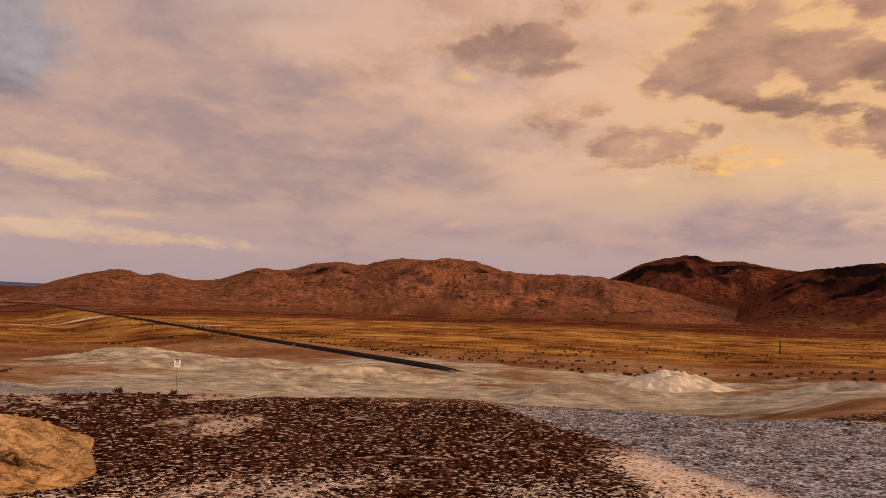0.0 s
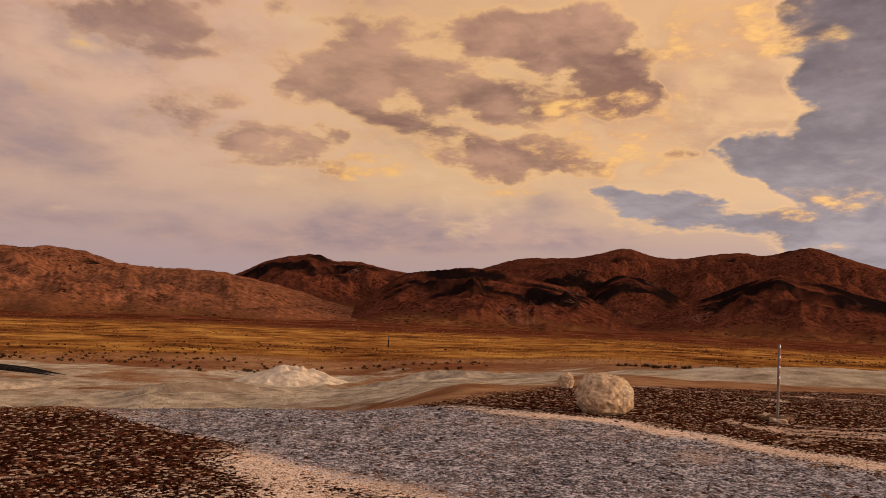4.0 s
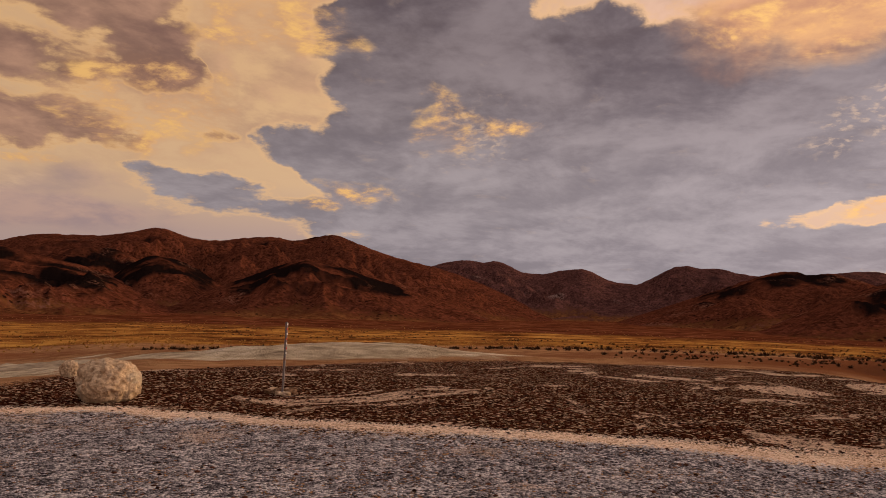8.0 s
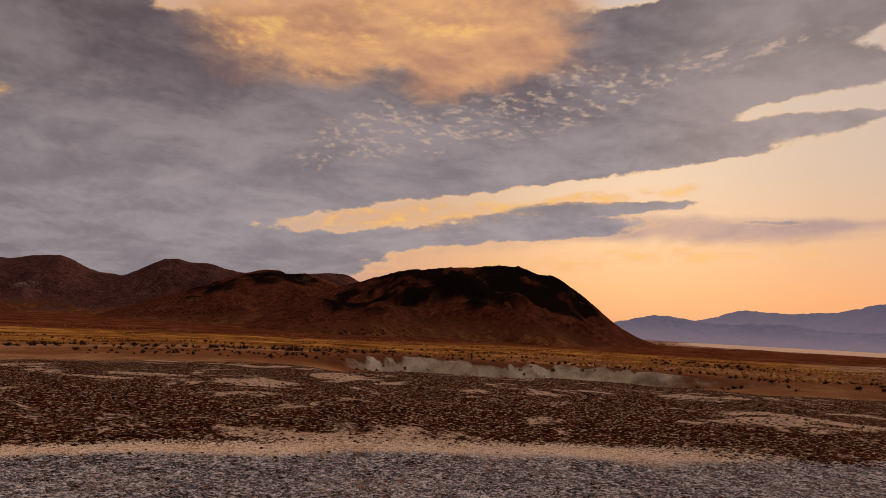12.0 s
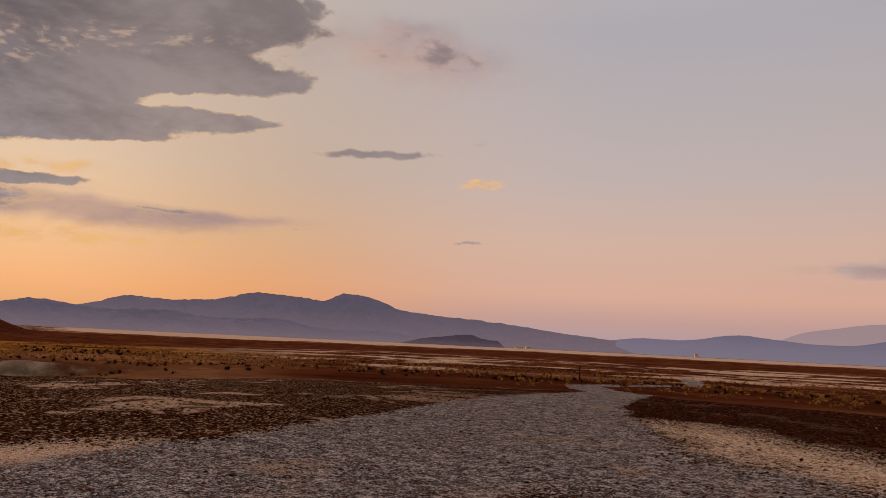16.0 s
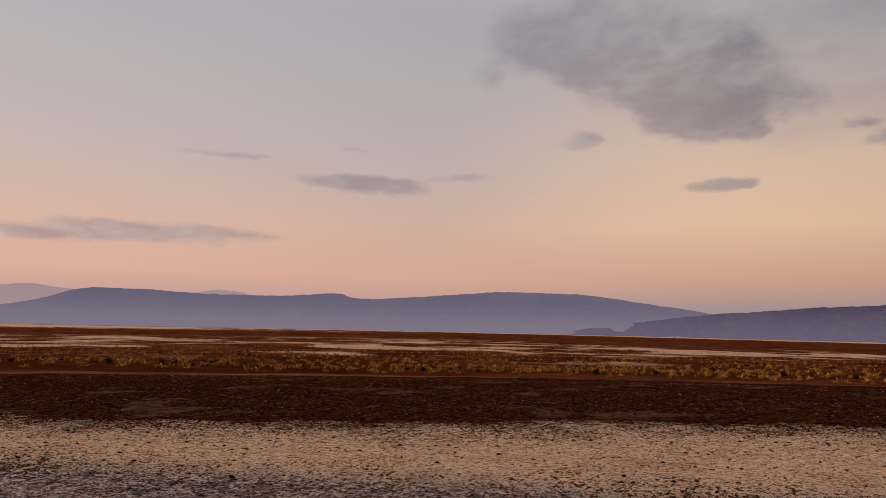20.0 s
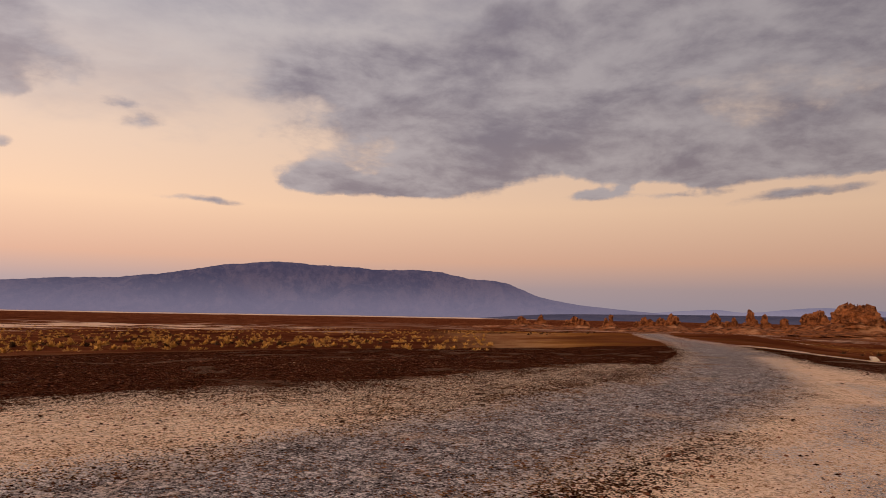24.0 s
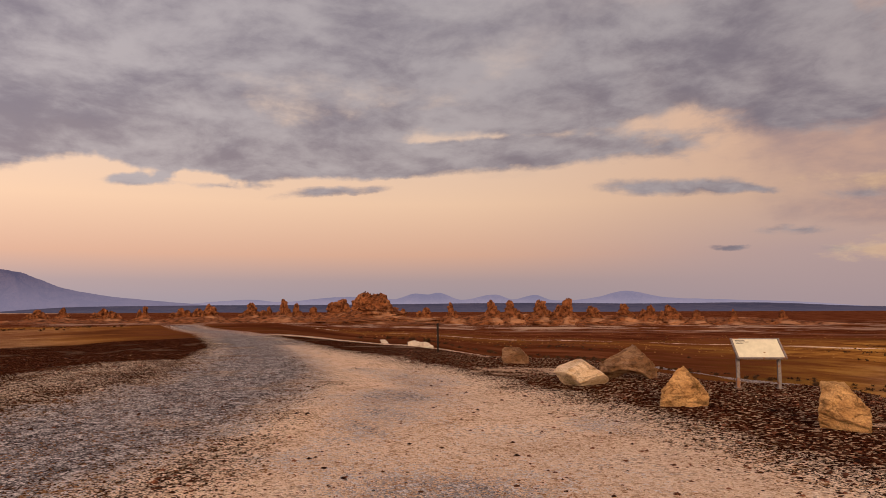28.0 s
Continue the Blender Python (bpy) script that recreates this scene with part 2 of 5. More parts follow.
north = clear((0, (172, 152, 156)), (4, (186, 158, 154)), (8, (212, 174, 150)), (14, (226, 182, 152)), (22, (222, 178, 152)), (36, (198, 184, 178)))
west = clear((0, (208, 144, 108)), (3, (220, 148, 100)), (7, (206, 158, 120)), (12, (192, 164, 144)), (22, (186, 170, 160)), (36, (198, 184, 178)))
dusk = clear((0, (170, 150, 156)), (2.2, (190, 152, 146)), (4, (212, 166, 146)), (8, (206, 172, 156)), (13, (188, 172, 168)), (24, (170, 166, 172)), (36, (198, 184, 178)))
east = clear((0, (156, 146, 156)), (2, (172, 150, 150)), (4, (212, 166, 142)), (8, (234, 194, 162)), (13, (222, 192, 170)), (22, (180, 173, 175)), (36, (198, 184, 178)))
northwest = clear((0, (170, 148, 154)), (5, (186, 156, 144)), (9, (218, 178, 138)), (16, (222, 178, 132)), (24, (218, 172, 128)), (36, (198, 184, 178)))
sky = W.mix(toward(45, 38, 12), north, northwest)
sky = W.mix(toward(124, 40, 10), sky, west)
sky = W.mix(toward(188, 58, 25), sky, dusk)
sky = W.mix(toward(265, 60, 30), sky, east)
nishita = W.add("ShaderNodeTexSky")
nishita.sky_type, nishita.sun_disc, nishita.dust_density = "NISHITA", False, 3.0
nishita.sun_elevation, nishita.sun_rotation = radians(SUN_EL), radians(SUN_AZ)
sky = W.mix(1.0, sky, W.scale(nishita.outputs[0], 0.004), "ADD")

# the cloud deck as a level sheet overhead, so that the texture closes up towards the horizon
lift = W.math("ADD", up, 0.24)
deck = W.vmath("DIVIDE", ray, W.add("ShaderNodeCombineXYZ", {}, i0=lift, i1=lift, i2=0.5))
drift = W.vmath("SUBTRACT", W.noise(deck, 1.6, 3.0, 0.5, 0.0, "Color"), (0.5, 0.5, 0.5))
deck = W.vmath("ADD", deck, W.vmath("MULTIPLY", drift, (0.22, 0.22, 0.0)))
billow = W.noise(deck, 2.7, 9.0, 0.60)
# the same sheet seen a little towards the sun: the difference lights the sides of the billows
beyond = W.noise(W.vmath("ADD", deck, heading(SUN_AZ - 20) * 0.05), 2.7, 9.0, 0.60)
relief = W.math("SUBTRACT", billow, beyond)
fine = W.noise(deck, 11.0, 7.0, 0.62)
wisp = W.noise(W.vmath("MULTIPLY", deck, (1.0, 1.0, 1.6)), 7.0, 6.0, 0.62, 0.3)
bend = W.vmath("SUBTRACT", W.noise(ray, 6.0, 5.0, 0.6, 0.0, "Color"), (0.5, 0.5, 0.5))
bent = W.vmath("ADD", ray, W.vmath("MULTIPLY", bend, (0.15, 0.15, 0.09)))
bend_thin = W.vmath("SUBTRACT", W.noise(ray, 14.0, 6.0, 0.66, 0.0, "Color"), (0.5, 0.5, 0.5))
bent_thin = W.vmath("ADD", ray, W.vmath("MULTIPLY", bend_thin, (0.06, 0.06, 0.013)))


def masses(rows, grow=1.5):
    total = 0.0
    for az, el, w, h, slant, s in rows:
        s = s * (0.62 if h < 0.6 else 1.0)
        c = heading(az, el)
        x = Vector((math.cos(radians(az)), -math.sin(radians(az)), 0))
        z = x.cross(c)
        a = radians(slant)
        x, z = x * math.cos(a) + z * math.sin(a), z * math.cos(a) - x * math.sin(a)
        turn = Matrix((x, z.cross(x), z)).transposed().to_euler()
        m = W.add("ShaderNodeMapping", {"vector_type": "TEXTURE"}, Vector=bent if h > 1.2 else bent_thin, Location=c, Rotation=turn, Scale=(grow * radians(w), 0.6, grow * radians(max(h, 0.22))))
        g = W.add("ShaderNodeTexGradient", {"gradient_type": "SPHERICAL"}, Vector=m.outputs[0]).outputs["Fac"]
        total = W.math("MULTIPLY_ADD", g, s * 1.5, total)
    return total


def cover(total, lo, hi, grain=0.5):
    n = W.math("MULTIPLY_ADD", W.math("SUBTRACT", billow, 0.5), grain * 2.4, W.math("MULTIPLY", W.math("SUBTRACT", fine, 0.5), grain * 0.9))
    gate = W.step(total, 0.02, 0.3)
    return W.step(W.math("ADD", total, W.math("MULTIPLY", n, gate)), lo, hi)


def rim(c):
    """The thin margin of a cloud, where light comes through."""
    return W.math("MULTIPLY", W.math("MULTIPLY", c, W.math("SUBTRACT", 1.0, c)), 4.0)


veil = cover(masses(VEIL + VEIL_B + GREY_E[3:]), 0.0, 1.0, 0.5)
brown = cover(masses(BROWN + BROWN_B, 1.45), 0.32, 1.25, 1.75)
grey = cover(masses(GREY_A + GREY_B_1 + GREY_B_2 + GREY_E[:3] + GREY_F, 1.4), 0.18, 0.78, 0.95)
dim = cover(masses(GREY_C_1 + GREY_C_2 + GREY_D_1 + GREY_D_2 + DIM_B, 1.4), 0.14, 0.9, 0.9)
ember = cover(masses(EMBER, 1.5), 0.1, 1.0, 0.5)
dapple = masses(DAPPLE, 1.4)
gold = cover(masses(GOLD_1 + GOLD_2, 1.35), 0.2, 1.0, 1.2)
cream = cover(masses(CREAM, 1.5), 0.2, 1.2, 1.5)

# how lit a billow is: its sunward side, and its thin parts
lit = W.math("MULTIPLY_ADD", relief, 2.8, W.math("MULTIPLY_ADD", W.math("SUBTRACT", billow, 0.5), -1.7, 0.5))
lit = W.step(W.math("MULTIPLY_ADD", W.math("SUBTRACT", fine, 0.5), 0.22, lit), 0.1, 0.9)
mottle = W.step(W.math("MULTIPLY_ADD", fine, 0.6, W.math("MULTIPLY", wisp, 0.4)), 0.57, 0.68)
sunward = toward(75, 70, 25)
thick = W.step(grey, 0.55, 1.0)
upper = W.math("MULTIPLY", W.step(W.math("MULTIPLY_ADD", W.math("SUBTRACT", billow, 0.5), 0.35, up), 0.20, 0.36), toward(290, 75, 30))
sky = W.mix(W.math("MULTIPLY", upper, 0.8), sky, W.mix(lit, srgb(150, 142, 150), srgb(184, 174, 174)))
tone = W.mix(W.step(up, 0.12, 0.36), W.mix(lit, srgb(134, 125, 131), srgb(166, 155, 159)), W.mix(lit, srgb(90, 80, 87), srgb(134, 122, 126)))
tone_dim = W.mix(lit, srgb(126, 117, 127), srgb(172, 163, 166))
tone_brown = W.mix(lit, srgb(122, 90, 84), srgb(192, 146, 122))
# a broken high sheet over the northern half
sheet = W.math("MULTIPLY", W.step(W.math("MULTIPLY_ADD", billow, 0.6, W.math("MULTIPLY", fine, 0.4)), 0.42, 0.60), W.math("MULTIPLY", W.step(up, 0.09, 0.26), toward(40, 75, 35)))
sky = W.mix(W.math("MULTIPLY", sheet, 0.5), sky, W.mix(lit, srgb(150, 112, 104), srgb(214, 164, 134)))
sky = W.mix(W.math("MULTIPLY", veil, 0.8), sky, W.mix(lit, srgb(156, 134, 138), srgb(196, 160, 146)))
sky = W.mix(W.math("MULTIPLY", dim, W.math("MULTIPLY_ADD", toward(195, 45, 25), -0.35, 0.92)), sky, tone_dim)
sky = W.mix(W.math("MULTIPLY", cream, 0.6), sky, W.mix(lit, srgb(226, 182, 140), srgb(236, 200, 160)))
sky = W.mix(W.math("MULTIPLY", rim(brown), W.math("MULTIPLY_ADD", toward(48, 42, 14), 0.4, 0.2)), sky, srgb(240, 188, 128))
sky = W.mix(W.math("MULTIPLY", W.step(brown, 0.1, 1.0), W.math("MULTIPLY_ADD", toward(48, 42, 14), 0.28, 0.6)), sky, tone_brown)
sky = W.mix(W.math("MULTIPLY", W.math("MULTIPLY", rim(grey), sunward), 0.6), sky, srgb(238, 190, 138))
sky = W.mix(W.math("MULTIPLY", W.step(grey, 0.15, 0.9), W.math("MULTIPLY_ADD", toward(145, 32, 12), -0.22, 0.96)), sky, tone)
# thin places in the grey deck let the lit air above show through
sky = W.mix(W.math("MULTIPLY", W.math("MULTIPLY", mottle, sunward), W.math("MULTIPLY", grey, W.math("SUBTRACT", 1.0, W.math("MULTIPLY", thick, 0.9)))), sky, srgb(226, 188, 150))
sky = W.mix(W.math("MULTIPLY", ember, 0.85), sky, W.mix(lit, srgb(196, 140, 112), srgb(244, 184, 122)))
spots = W.step(W.noise(deck, 32.0, 4.0, 0.55), 0.48, 0.70)
sky = W.mix(W.math("MULTIPLY", W.math("MULTIPLY", spots, W.step(W.math("MULTIPLY_ADD", W.math("SUBTRACT", fine, 0.5), 1.6, dapple), 0.3, 1.0)), 0.6), sky, srgb(206, 176, 154))
bright = W.step(W.math("MULTIPLY_ADD", fine, 0.7, W.math("MULTIPLY", wisp, 0.3)), 0.42, 0.62)
sky = W.mix(W.math("MULTIPLY", gold, W.math("MULTIPLY_ADD", bright, 0.9, 0.1)), sky, W.mix(bright, srgb(224, 164, 116), srgb(244, 190, 118)))
# the sky is brighter towards the set sun
side = W.add("ShaderNodeVectorMath", {"operation": "DOT_PRODUCT"}, i0=flat, i1=heading(BRIGHT_AZ)).outputs["Value"]
glow = W.math("POWER", 2.0, W.math("MULTIPLY", side, SWING))
W.add("ShaderNodeOutputWorld", {}, Surface=W.add("ShaderNodeBackground", {}, Color=sky, Strength=glow).outputs[0])

sun = new("sun", bpy.data.lights.new("sun", "SUN"))
sun.data.energy, sun.data.angle, sun.data.color = 2.6, radians(12), (1.0, 0.72, 0.45)
sun.matrix_world = look(heading(SUN_AZ, SUN_EL) * 100, (0, 0, 0))

# ---------------------------------------------------------------- materials


def material(name, build, rough=0.9, spec=0.06):
    m = bpy.data.materials.new(name)
    m.use_nodes = True
    m.node_tree.nodes.clear()
    t = Tree(m.node_tree)
    b = t.add("ShaderNodeBsdfPrincipled")
    t.put(b, "Roughness", rough), t.put(b, "Specular IOR Level", spec)
    out = t.add("ShaderNodeOutputMaterial", {}, Surface=b.outputs[0])
    build(t, b, out)
    return m


def place(t):
    return t.add("ShaderNodeNewGeometry").outputs["Position"]


def attr(t, name):
    return t.add("ShaderNodeAttribute", {"attribute_name": name}).outputs["Fac"]


def bump(t, b, height, strength=0.5, distance=0.02):
    n = t.add("ShaderNodeBump", {}, Height=height, Strength=strength, Distance=distance)
    t.put(b, "Normal", n.outputs[0])


def ground_build(t, b, out):
    p = place(t)
    big, mid, small = t.noise(p, 0.12, 4), t.noise(p, 0.9, 5, 0.6), t.noise(p, 9.0, 5, 0.65)
    pebble = t.add("ShaderNodeTexVoronoi", {"feature": "F1"}, Vector=p, Scale=46.0)
    tone = t.add("ShaderNodeSeparateColor", {}, i0=pebble.outputs["Color"]).outputs[0]
    cobble = t.add("ShaderNodeTexVoronoi", {"feature": "F1"}, Vector=p, Scale=23.0)
    lump = t.add("ShaderNodeTexVoronoi", {"feature": "F1"}, Vector=p, Scale=8.0)
    tone_c = t.add("ShaderNodeSeparateColor", {}, i0=lump.outputs["Color"]).outputs[0]
    both = t.add("ShaderNodeSeparateColor", {}, i0=cobble.outputs["Color"])
    tone_b, tone2 = both.outputs[0], both.outputs[1]
    clod = t.step(t.noise(p, 3.2, 4, 0.6), 0.36, 0.64)
    # stones of one kind lie strewn over the next, so edges break up stone by stone
    strewn = t.math("MULTIPLY_ADD", t.math("SUBTRACT", tone, 0.5), 0.75, t.math("MULTIPLY", t.math("SUBTRACT", tone_b, 0.5), 0.55))
    strewn = t.math("MULTIPLY_ADD", t.math("SUBTRACT", tone_c, 0.5), 0.25, strewn)
    strewn = t.math("MULTIPLY_ADD", t.math("SUBTRACT", small, 0.5), 0.35, strewn)
    strewn = t.math("MULTIPLY_ADD", t.math("SUBTRACT", mid, 0.5), 0.8, strewn)
    value = t.math("MULTIPLY_ADD", tone, 0.40, t.math("MULTIPLY_ADD", tone_b, 0.34, t.math("MULTIPLY_ADD", tone_c, 0.16, t.math("MULTIPLY", clod, 0.10))))

    def lay(name, amp, lo, hi):
        """Where a kind of ground lies: its edge breaks up stone by stone, and none strays far beyond."""
        m = attr(t, name)
        return t.step(t.math("MULTIPLY_ADD", t.math("MULTIPLY", strewn, t.step(m, 0.02, 0.3)), amp, m), lo, hi)
    far = t.noise(t.vmath("MULTIPLY", p, (1.0, 1.0, 0.3)), 0.035, 6, 0.62)
    patch = t.noise(p, 0.011, 5, 0.6)
    streak = t.noise(p, 0.11, 6, 0.68)
    # open desert: tan soil with rusty scrub
    soil = t.mix(t.step(mid, 0.3, 0.7), (0.44, 0.235, 0.115, 1), (0.24, 0.105, 0.048, 1))
    soil = t.mix(t.step(far, 0.42, 0.62), soil, (0.19, 0.066, 0.028, 1))
    scrub = t.ramp(t.math("MULTIPLY_ADD", streak, 0.55, t.math("MULTIPLY", far, 0.45)), [(0.34, (0.58, 0.31, 0.075, 1)), (0.44, (0.40, 0.18, 0.04, 1)), (0.51, (0.23, 0.085, 0.022, 1)), (0.60, (0.06, 0.02, 0.008, 1))])
    col = t.mix(t.step(t.math("MULTIPLY_ADD", t.math("SUBTRACT", patch, 0.5), 1.2, attr(t, "gold")), 0.3, 0.75), soil, scrub)
    rust = t.ramp(t.math("MULTIPLY_ADD", streak, 0.5, t.math("MULTIPLY", far, 0.5)), [(0.34, (0.03, 0.008, 0.004, 1)), (0.5, (0.10, 0.027, 0.012, 1)), (0.64, (0.22, 0.075, 0.032, 1))])
    col = t.mix(t.step(t.math("MULTIPLY_ADD", t.math("SUBTRACT", patch, 0.5), 1.0, attr(t, "rust")), 0.3, 0.7), col, rust)
    # bleached silt and salt
    silt = t.ramp(t.math("MULTIPLY_ADD", mid, 0.6, t.math("MULTIPLY", t.noise(p, 0.3, 6, 0.66), 0.4)), [(0.34, (0.20, 0.14, 0.095, 1)), (0.45, (0.42, 0.31, 0.21, 1)), (0.54, (0.60, 0.46, 0.32, 1)), (0.64, (0.76, 0.61, 0.46, 1))])
    col = t.mix(t.step(t.math("MULTIPLY_ADD", t.math("SUBTRACT", t.noise(p, 0.25, 6, 0.66), 0.5), 1.3, attr(t, "silt")), 0.38, 0.68), col, silt)
    sheets = t.noise(t.vmath("MULTIPLY", p, (1, 1, 0)), 0.016, 7, 0.70, 0.8)
    salt = t.math("MULTIPLY", attr(t, "salt"), t.math("ADD", t.step(attr(t, "salt"), 1.02, 1.4), t.step(sheets, 0.495, 0.555)), clamp=True)
    col = t.mix(salt, col, t.mix(streak, (0.74, 0.52, 0.40, 1), (0.56, 0.36, 0.26, 1)))
    # dark desert pavement of varnished stones
    dark = t.ramp(value, [(0.25, (0.003, 0.0010, 0.0007, 1)), (0.48, (0.026, 0.0068, 0.0032, 1)), (0.66, (0.068, 0.018, 0.0085, 1)), (0.84, (0.20, 0.075, 0.042, 1))])
    dark = t.mix(t.math("MULTIPLY", t.step(tone2, 0.81, 0.91), t.math("MULTIPLY_ADD", attr(t, "fleck"), 1.15, -0.25, True)), dark, (0.55, 0.37, 0.25, 1))
    pan = t.noise(t.vmath("MULTIPLY", p, (0.8, 1.0, 1)), 0.34, 6, 0.66, 0.8)
    dark = t.mix(t.math("MULTIPLY", t.math("MULTIPLY", t.step(pan, 0.56, 0.605), t.math("MULTIPLY_ADD", attr(t, "fleck"), 1.0, -0.15, True)), t.step(value, 0.24, 0.46)), dark, (0.66, 0.44, 0.32, 1))
    col = t.mix(lay("dark", 0.8, 0.42, 0.58), col, dark)
    # trodden dust
    dust = t.ramp(t.math("MULTIPLY_ADD", small, 0.5, t.math("MULTIPLY_ADD", tone, 0.18, t.math("MULTIPLY", mid, 0.32))), [(0.32, (0.16, 0.080, 0.048, 1)), (0.40, (0.48, 0.29, 0.18, 1)), (0.48, (0.76, 0.52, 0.375, 1)), (0.60, (0.90, 0.69, 0.55, 1))])
    dust = t.mix(t.step(big, 0.48, 0.66, 0.0, 0.25), dust, (0.46, 0.33, 0.27, 1))
    dust = t.mix(t.step(t.math("MULTIPLY", tone_b, t.step(mid, 0.3, 0.7)), 0.52, 0.68, 0.0, 0.5), dust, (0.17, 0.09, 0.065, 1))
    col = t.mix(lay("dust", 1.0, 0.40, 0.60), col, dust)
    # grey crushed stone of the track; its blackest tones also paint shade between stones
    grit = t.ramp(value, [(0.26, (0.010, 0.008, 0.010, 1)), (0.44, (0.11, 0.095, 0.105, 1)), (0.58, (0.30, 0.26, 0.27, 1)), (0.78, (0.70, 0.61, 0.60, 1))])
    grit = t.mix(t.math("MULTIPLY", t.step(t.noise(p, 0.5, 5, 0.65), 0.54, 0.68, 0.0, 0.7), t.step(value, 0.3, 0.6)), grit, (0.50, 0.345, 0.26, 1))
    col = t.mix(lay("road", 1.0, 0.42, 0.58), col, grit)
    t.put(b, "Base Color", col)
    rel = t.math("MULTIPLY_ADD", pebble.outputs["Distance"], -1.2, t.math("MULTIPLY_ADD", cobble.outputs["Distance"], -0.9, t.math("MULTIPLY", small, 0.2)))
    n1 = t.add("ShaderNodeBump", {}, Height=rel, Strength=0.9, Distance=0.035)
    rills = t.math("MULTIPLY", t.noise(p, 0.7, 7, 0.70, 0.5), t.math("MULTIPLY_ADD", attr(t, "silt"), 0.98, 0.02))
    n2 = t.add("ShaderNodeBump", {}, Height=rills, Strength=0.8, Distance=0.8, Normal=n1.outputs[0])
    t.put(b, "Normal", n2.outputs[0])


GROUND = material("desert_ground", ground_build, 1.0, 0.0)


def hill_build(base, dark, pale, scale=1.0):
    foot_a, foot_b = (0.19, 0.075, 0.026, 1), (0.07, 0.022, 0.009, 1)

    def build(t, b, out):
        p = place(t)
        n1, n2, n3 = t.noise(p, 0.010 * scale, 6, 0.62), t.noise(p, 0.05 * scale, 6, 0.68), t.noise(p, 0.22 * scale, 4, 0.7)
        grain = t.math("MULTIPLY_ADD", n3, 0.6, t.math("MULTIPLY", n2, 0.4))
        col = t.ramp(grain, [(0.36, [c * 0.25 for c in base[:3]] + [1]), (0.5, list(base)), (0.62, [c * 1.8 for c in base[:3]] + [1])])
        foot = t.mix(t.step(grain, 0.42, 0.58), foot_a, foot_b)
        col = t.mix(t.step(t.math("MULTIPLY_ADD", t.math("SUBTRACT", n2, 0.5), 0.25, attr(t, "low")), 0.04, 0.26), foot, col)
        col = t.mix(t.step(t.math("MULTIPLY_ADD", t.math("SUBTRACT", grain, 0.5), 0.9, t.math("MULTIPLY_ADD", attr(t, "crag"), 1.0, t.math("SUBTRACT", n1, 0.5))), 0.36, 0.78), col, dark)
        col = t.mix(t.math("MULTIPLY", t.step(n1, 0.58, 0.70), t.step(n3, 0.45, 0.6)), col, pale)
        # scattered bushes and boulders on the slopes
        bush = t.add("ShaderNodeTexVoronoi", {"feature": "F1"}, Vector=p, Scale=0.22 * scale)
        pick = t.add("ShaderNodeSeparateColor", {}, i0=bush.outputs["Color"]).outputs[0]
        where = t.step(t.noise(p, 0.006 * scale, 4, 0.6), 0.40, 0.60)
        col = t.mix(t.math("MULTIPLY", t.math("MULTIPLY", t.step(pick, 0.55, 0.75), t.step(bush.outputs["Distance"], 0.42, 0.28)), t.math("MULTIPLY_ADD", where, 0.75, 0.1)), col, dark)
        t.put(b, "Base Color", col)
        bump(t, b, t.math("MULTIPLY_ADD", n3, 0.6, n2), 0.8, 5.0)
    return build


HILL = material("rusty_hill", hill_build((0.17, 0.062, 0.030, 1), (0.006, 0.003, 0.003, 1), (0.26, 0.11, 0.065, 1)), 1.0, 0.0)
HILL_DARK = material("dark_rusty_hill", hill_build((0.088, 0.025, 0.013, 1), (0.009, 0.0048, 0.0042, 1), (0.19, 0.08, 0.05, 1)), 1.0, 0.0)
HILL_FAR = material("grey_brown_hill", hill_build((0.085, 0.034, 0.028, 1), (0.016, 0.010, 0.011, 1), (0.24, 0.15, 0.125, 1)), 1.0, 0.0)


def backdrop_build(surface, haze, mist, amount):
    """Far ranges: rock with the light scattered by miles of evening air painted over it as emission, thickest low down.
    """
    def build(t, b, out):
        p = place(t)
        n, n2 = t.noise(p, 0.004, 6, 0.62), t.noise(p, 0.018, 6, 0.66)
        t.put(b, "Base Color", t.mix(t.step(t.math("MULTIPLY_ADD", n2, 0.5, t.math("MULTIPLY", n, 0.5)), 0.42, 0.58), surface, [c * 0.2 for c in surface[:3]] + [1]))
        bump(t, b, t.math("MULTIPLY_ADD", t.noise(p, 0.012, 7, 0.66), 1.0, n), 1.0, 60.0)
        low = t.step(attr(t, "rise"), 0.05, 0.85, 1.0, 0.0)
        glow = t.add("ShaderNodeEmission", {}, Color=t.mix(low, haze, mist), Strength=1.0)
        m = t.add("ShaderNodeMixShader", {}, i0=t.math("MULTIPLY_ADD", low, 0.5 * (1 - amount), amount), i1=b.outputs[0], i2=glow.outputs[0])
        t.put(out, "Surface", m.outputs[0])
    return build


# rock colour, then emitted haze high up and low down, then its share
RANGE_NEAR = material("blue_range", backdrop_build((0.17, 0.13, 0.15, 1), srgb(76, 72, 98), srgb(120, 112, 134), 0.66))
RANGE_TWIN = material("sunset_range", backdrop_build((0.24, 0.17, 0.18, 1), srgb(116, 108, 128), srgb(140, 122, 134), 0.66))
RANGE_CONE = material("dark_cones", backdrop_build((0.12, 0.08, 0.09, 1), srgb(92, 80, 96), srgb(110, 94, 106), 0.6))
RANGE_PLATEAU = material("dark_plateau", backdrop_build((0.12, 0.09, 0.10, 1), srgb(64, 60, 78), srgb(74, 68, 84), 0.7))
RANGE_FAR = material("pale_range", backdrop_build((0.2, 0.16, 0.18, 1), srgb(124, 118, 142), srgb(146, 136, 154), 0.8))
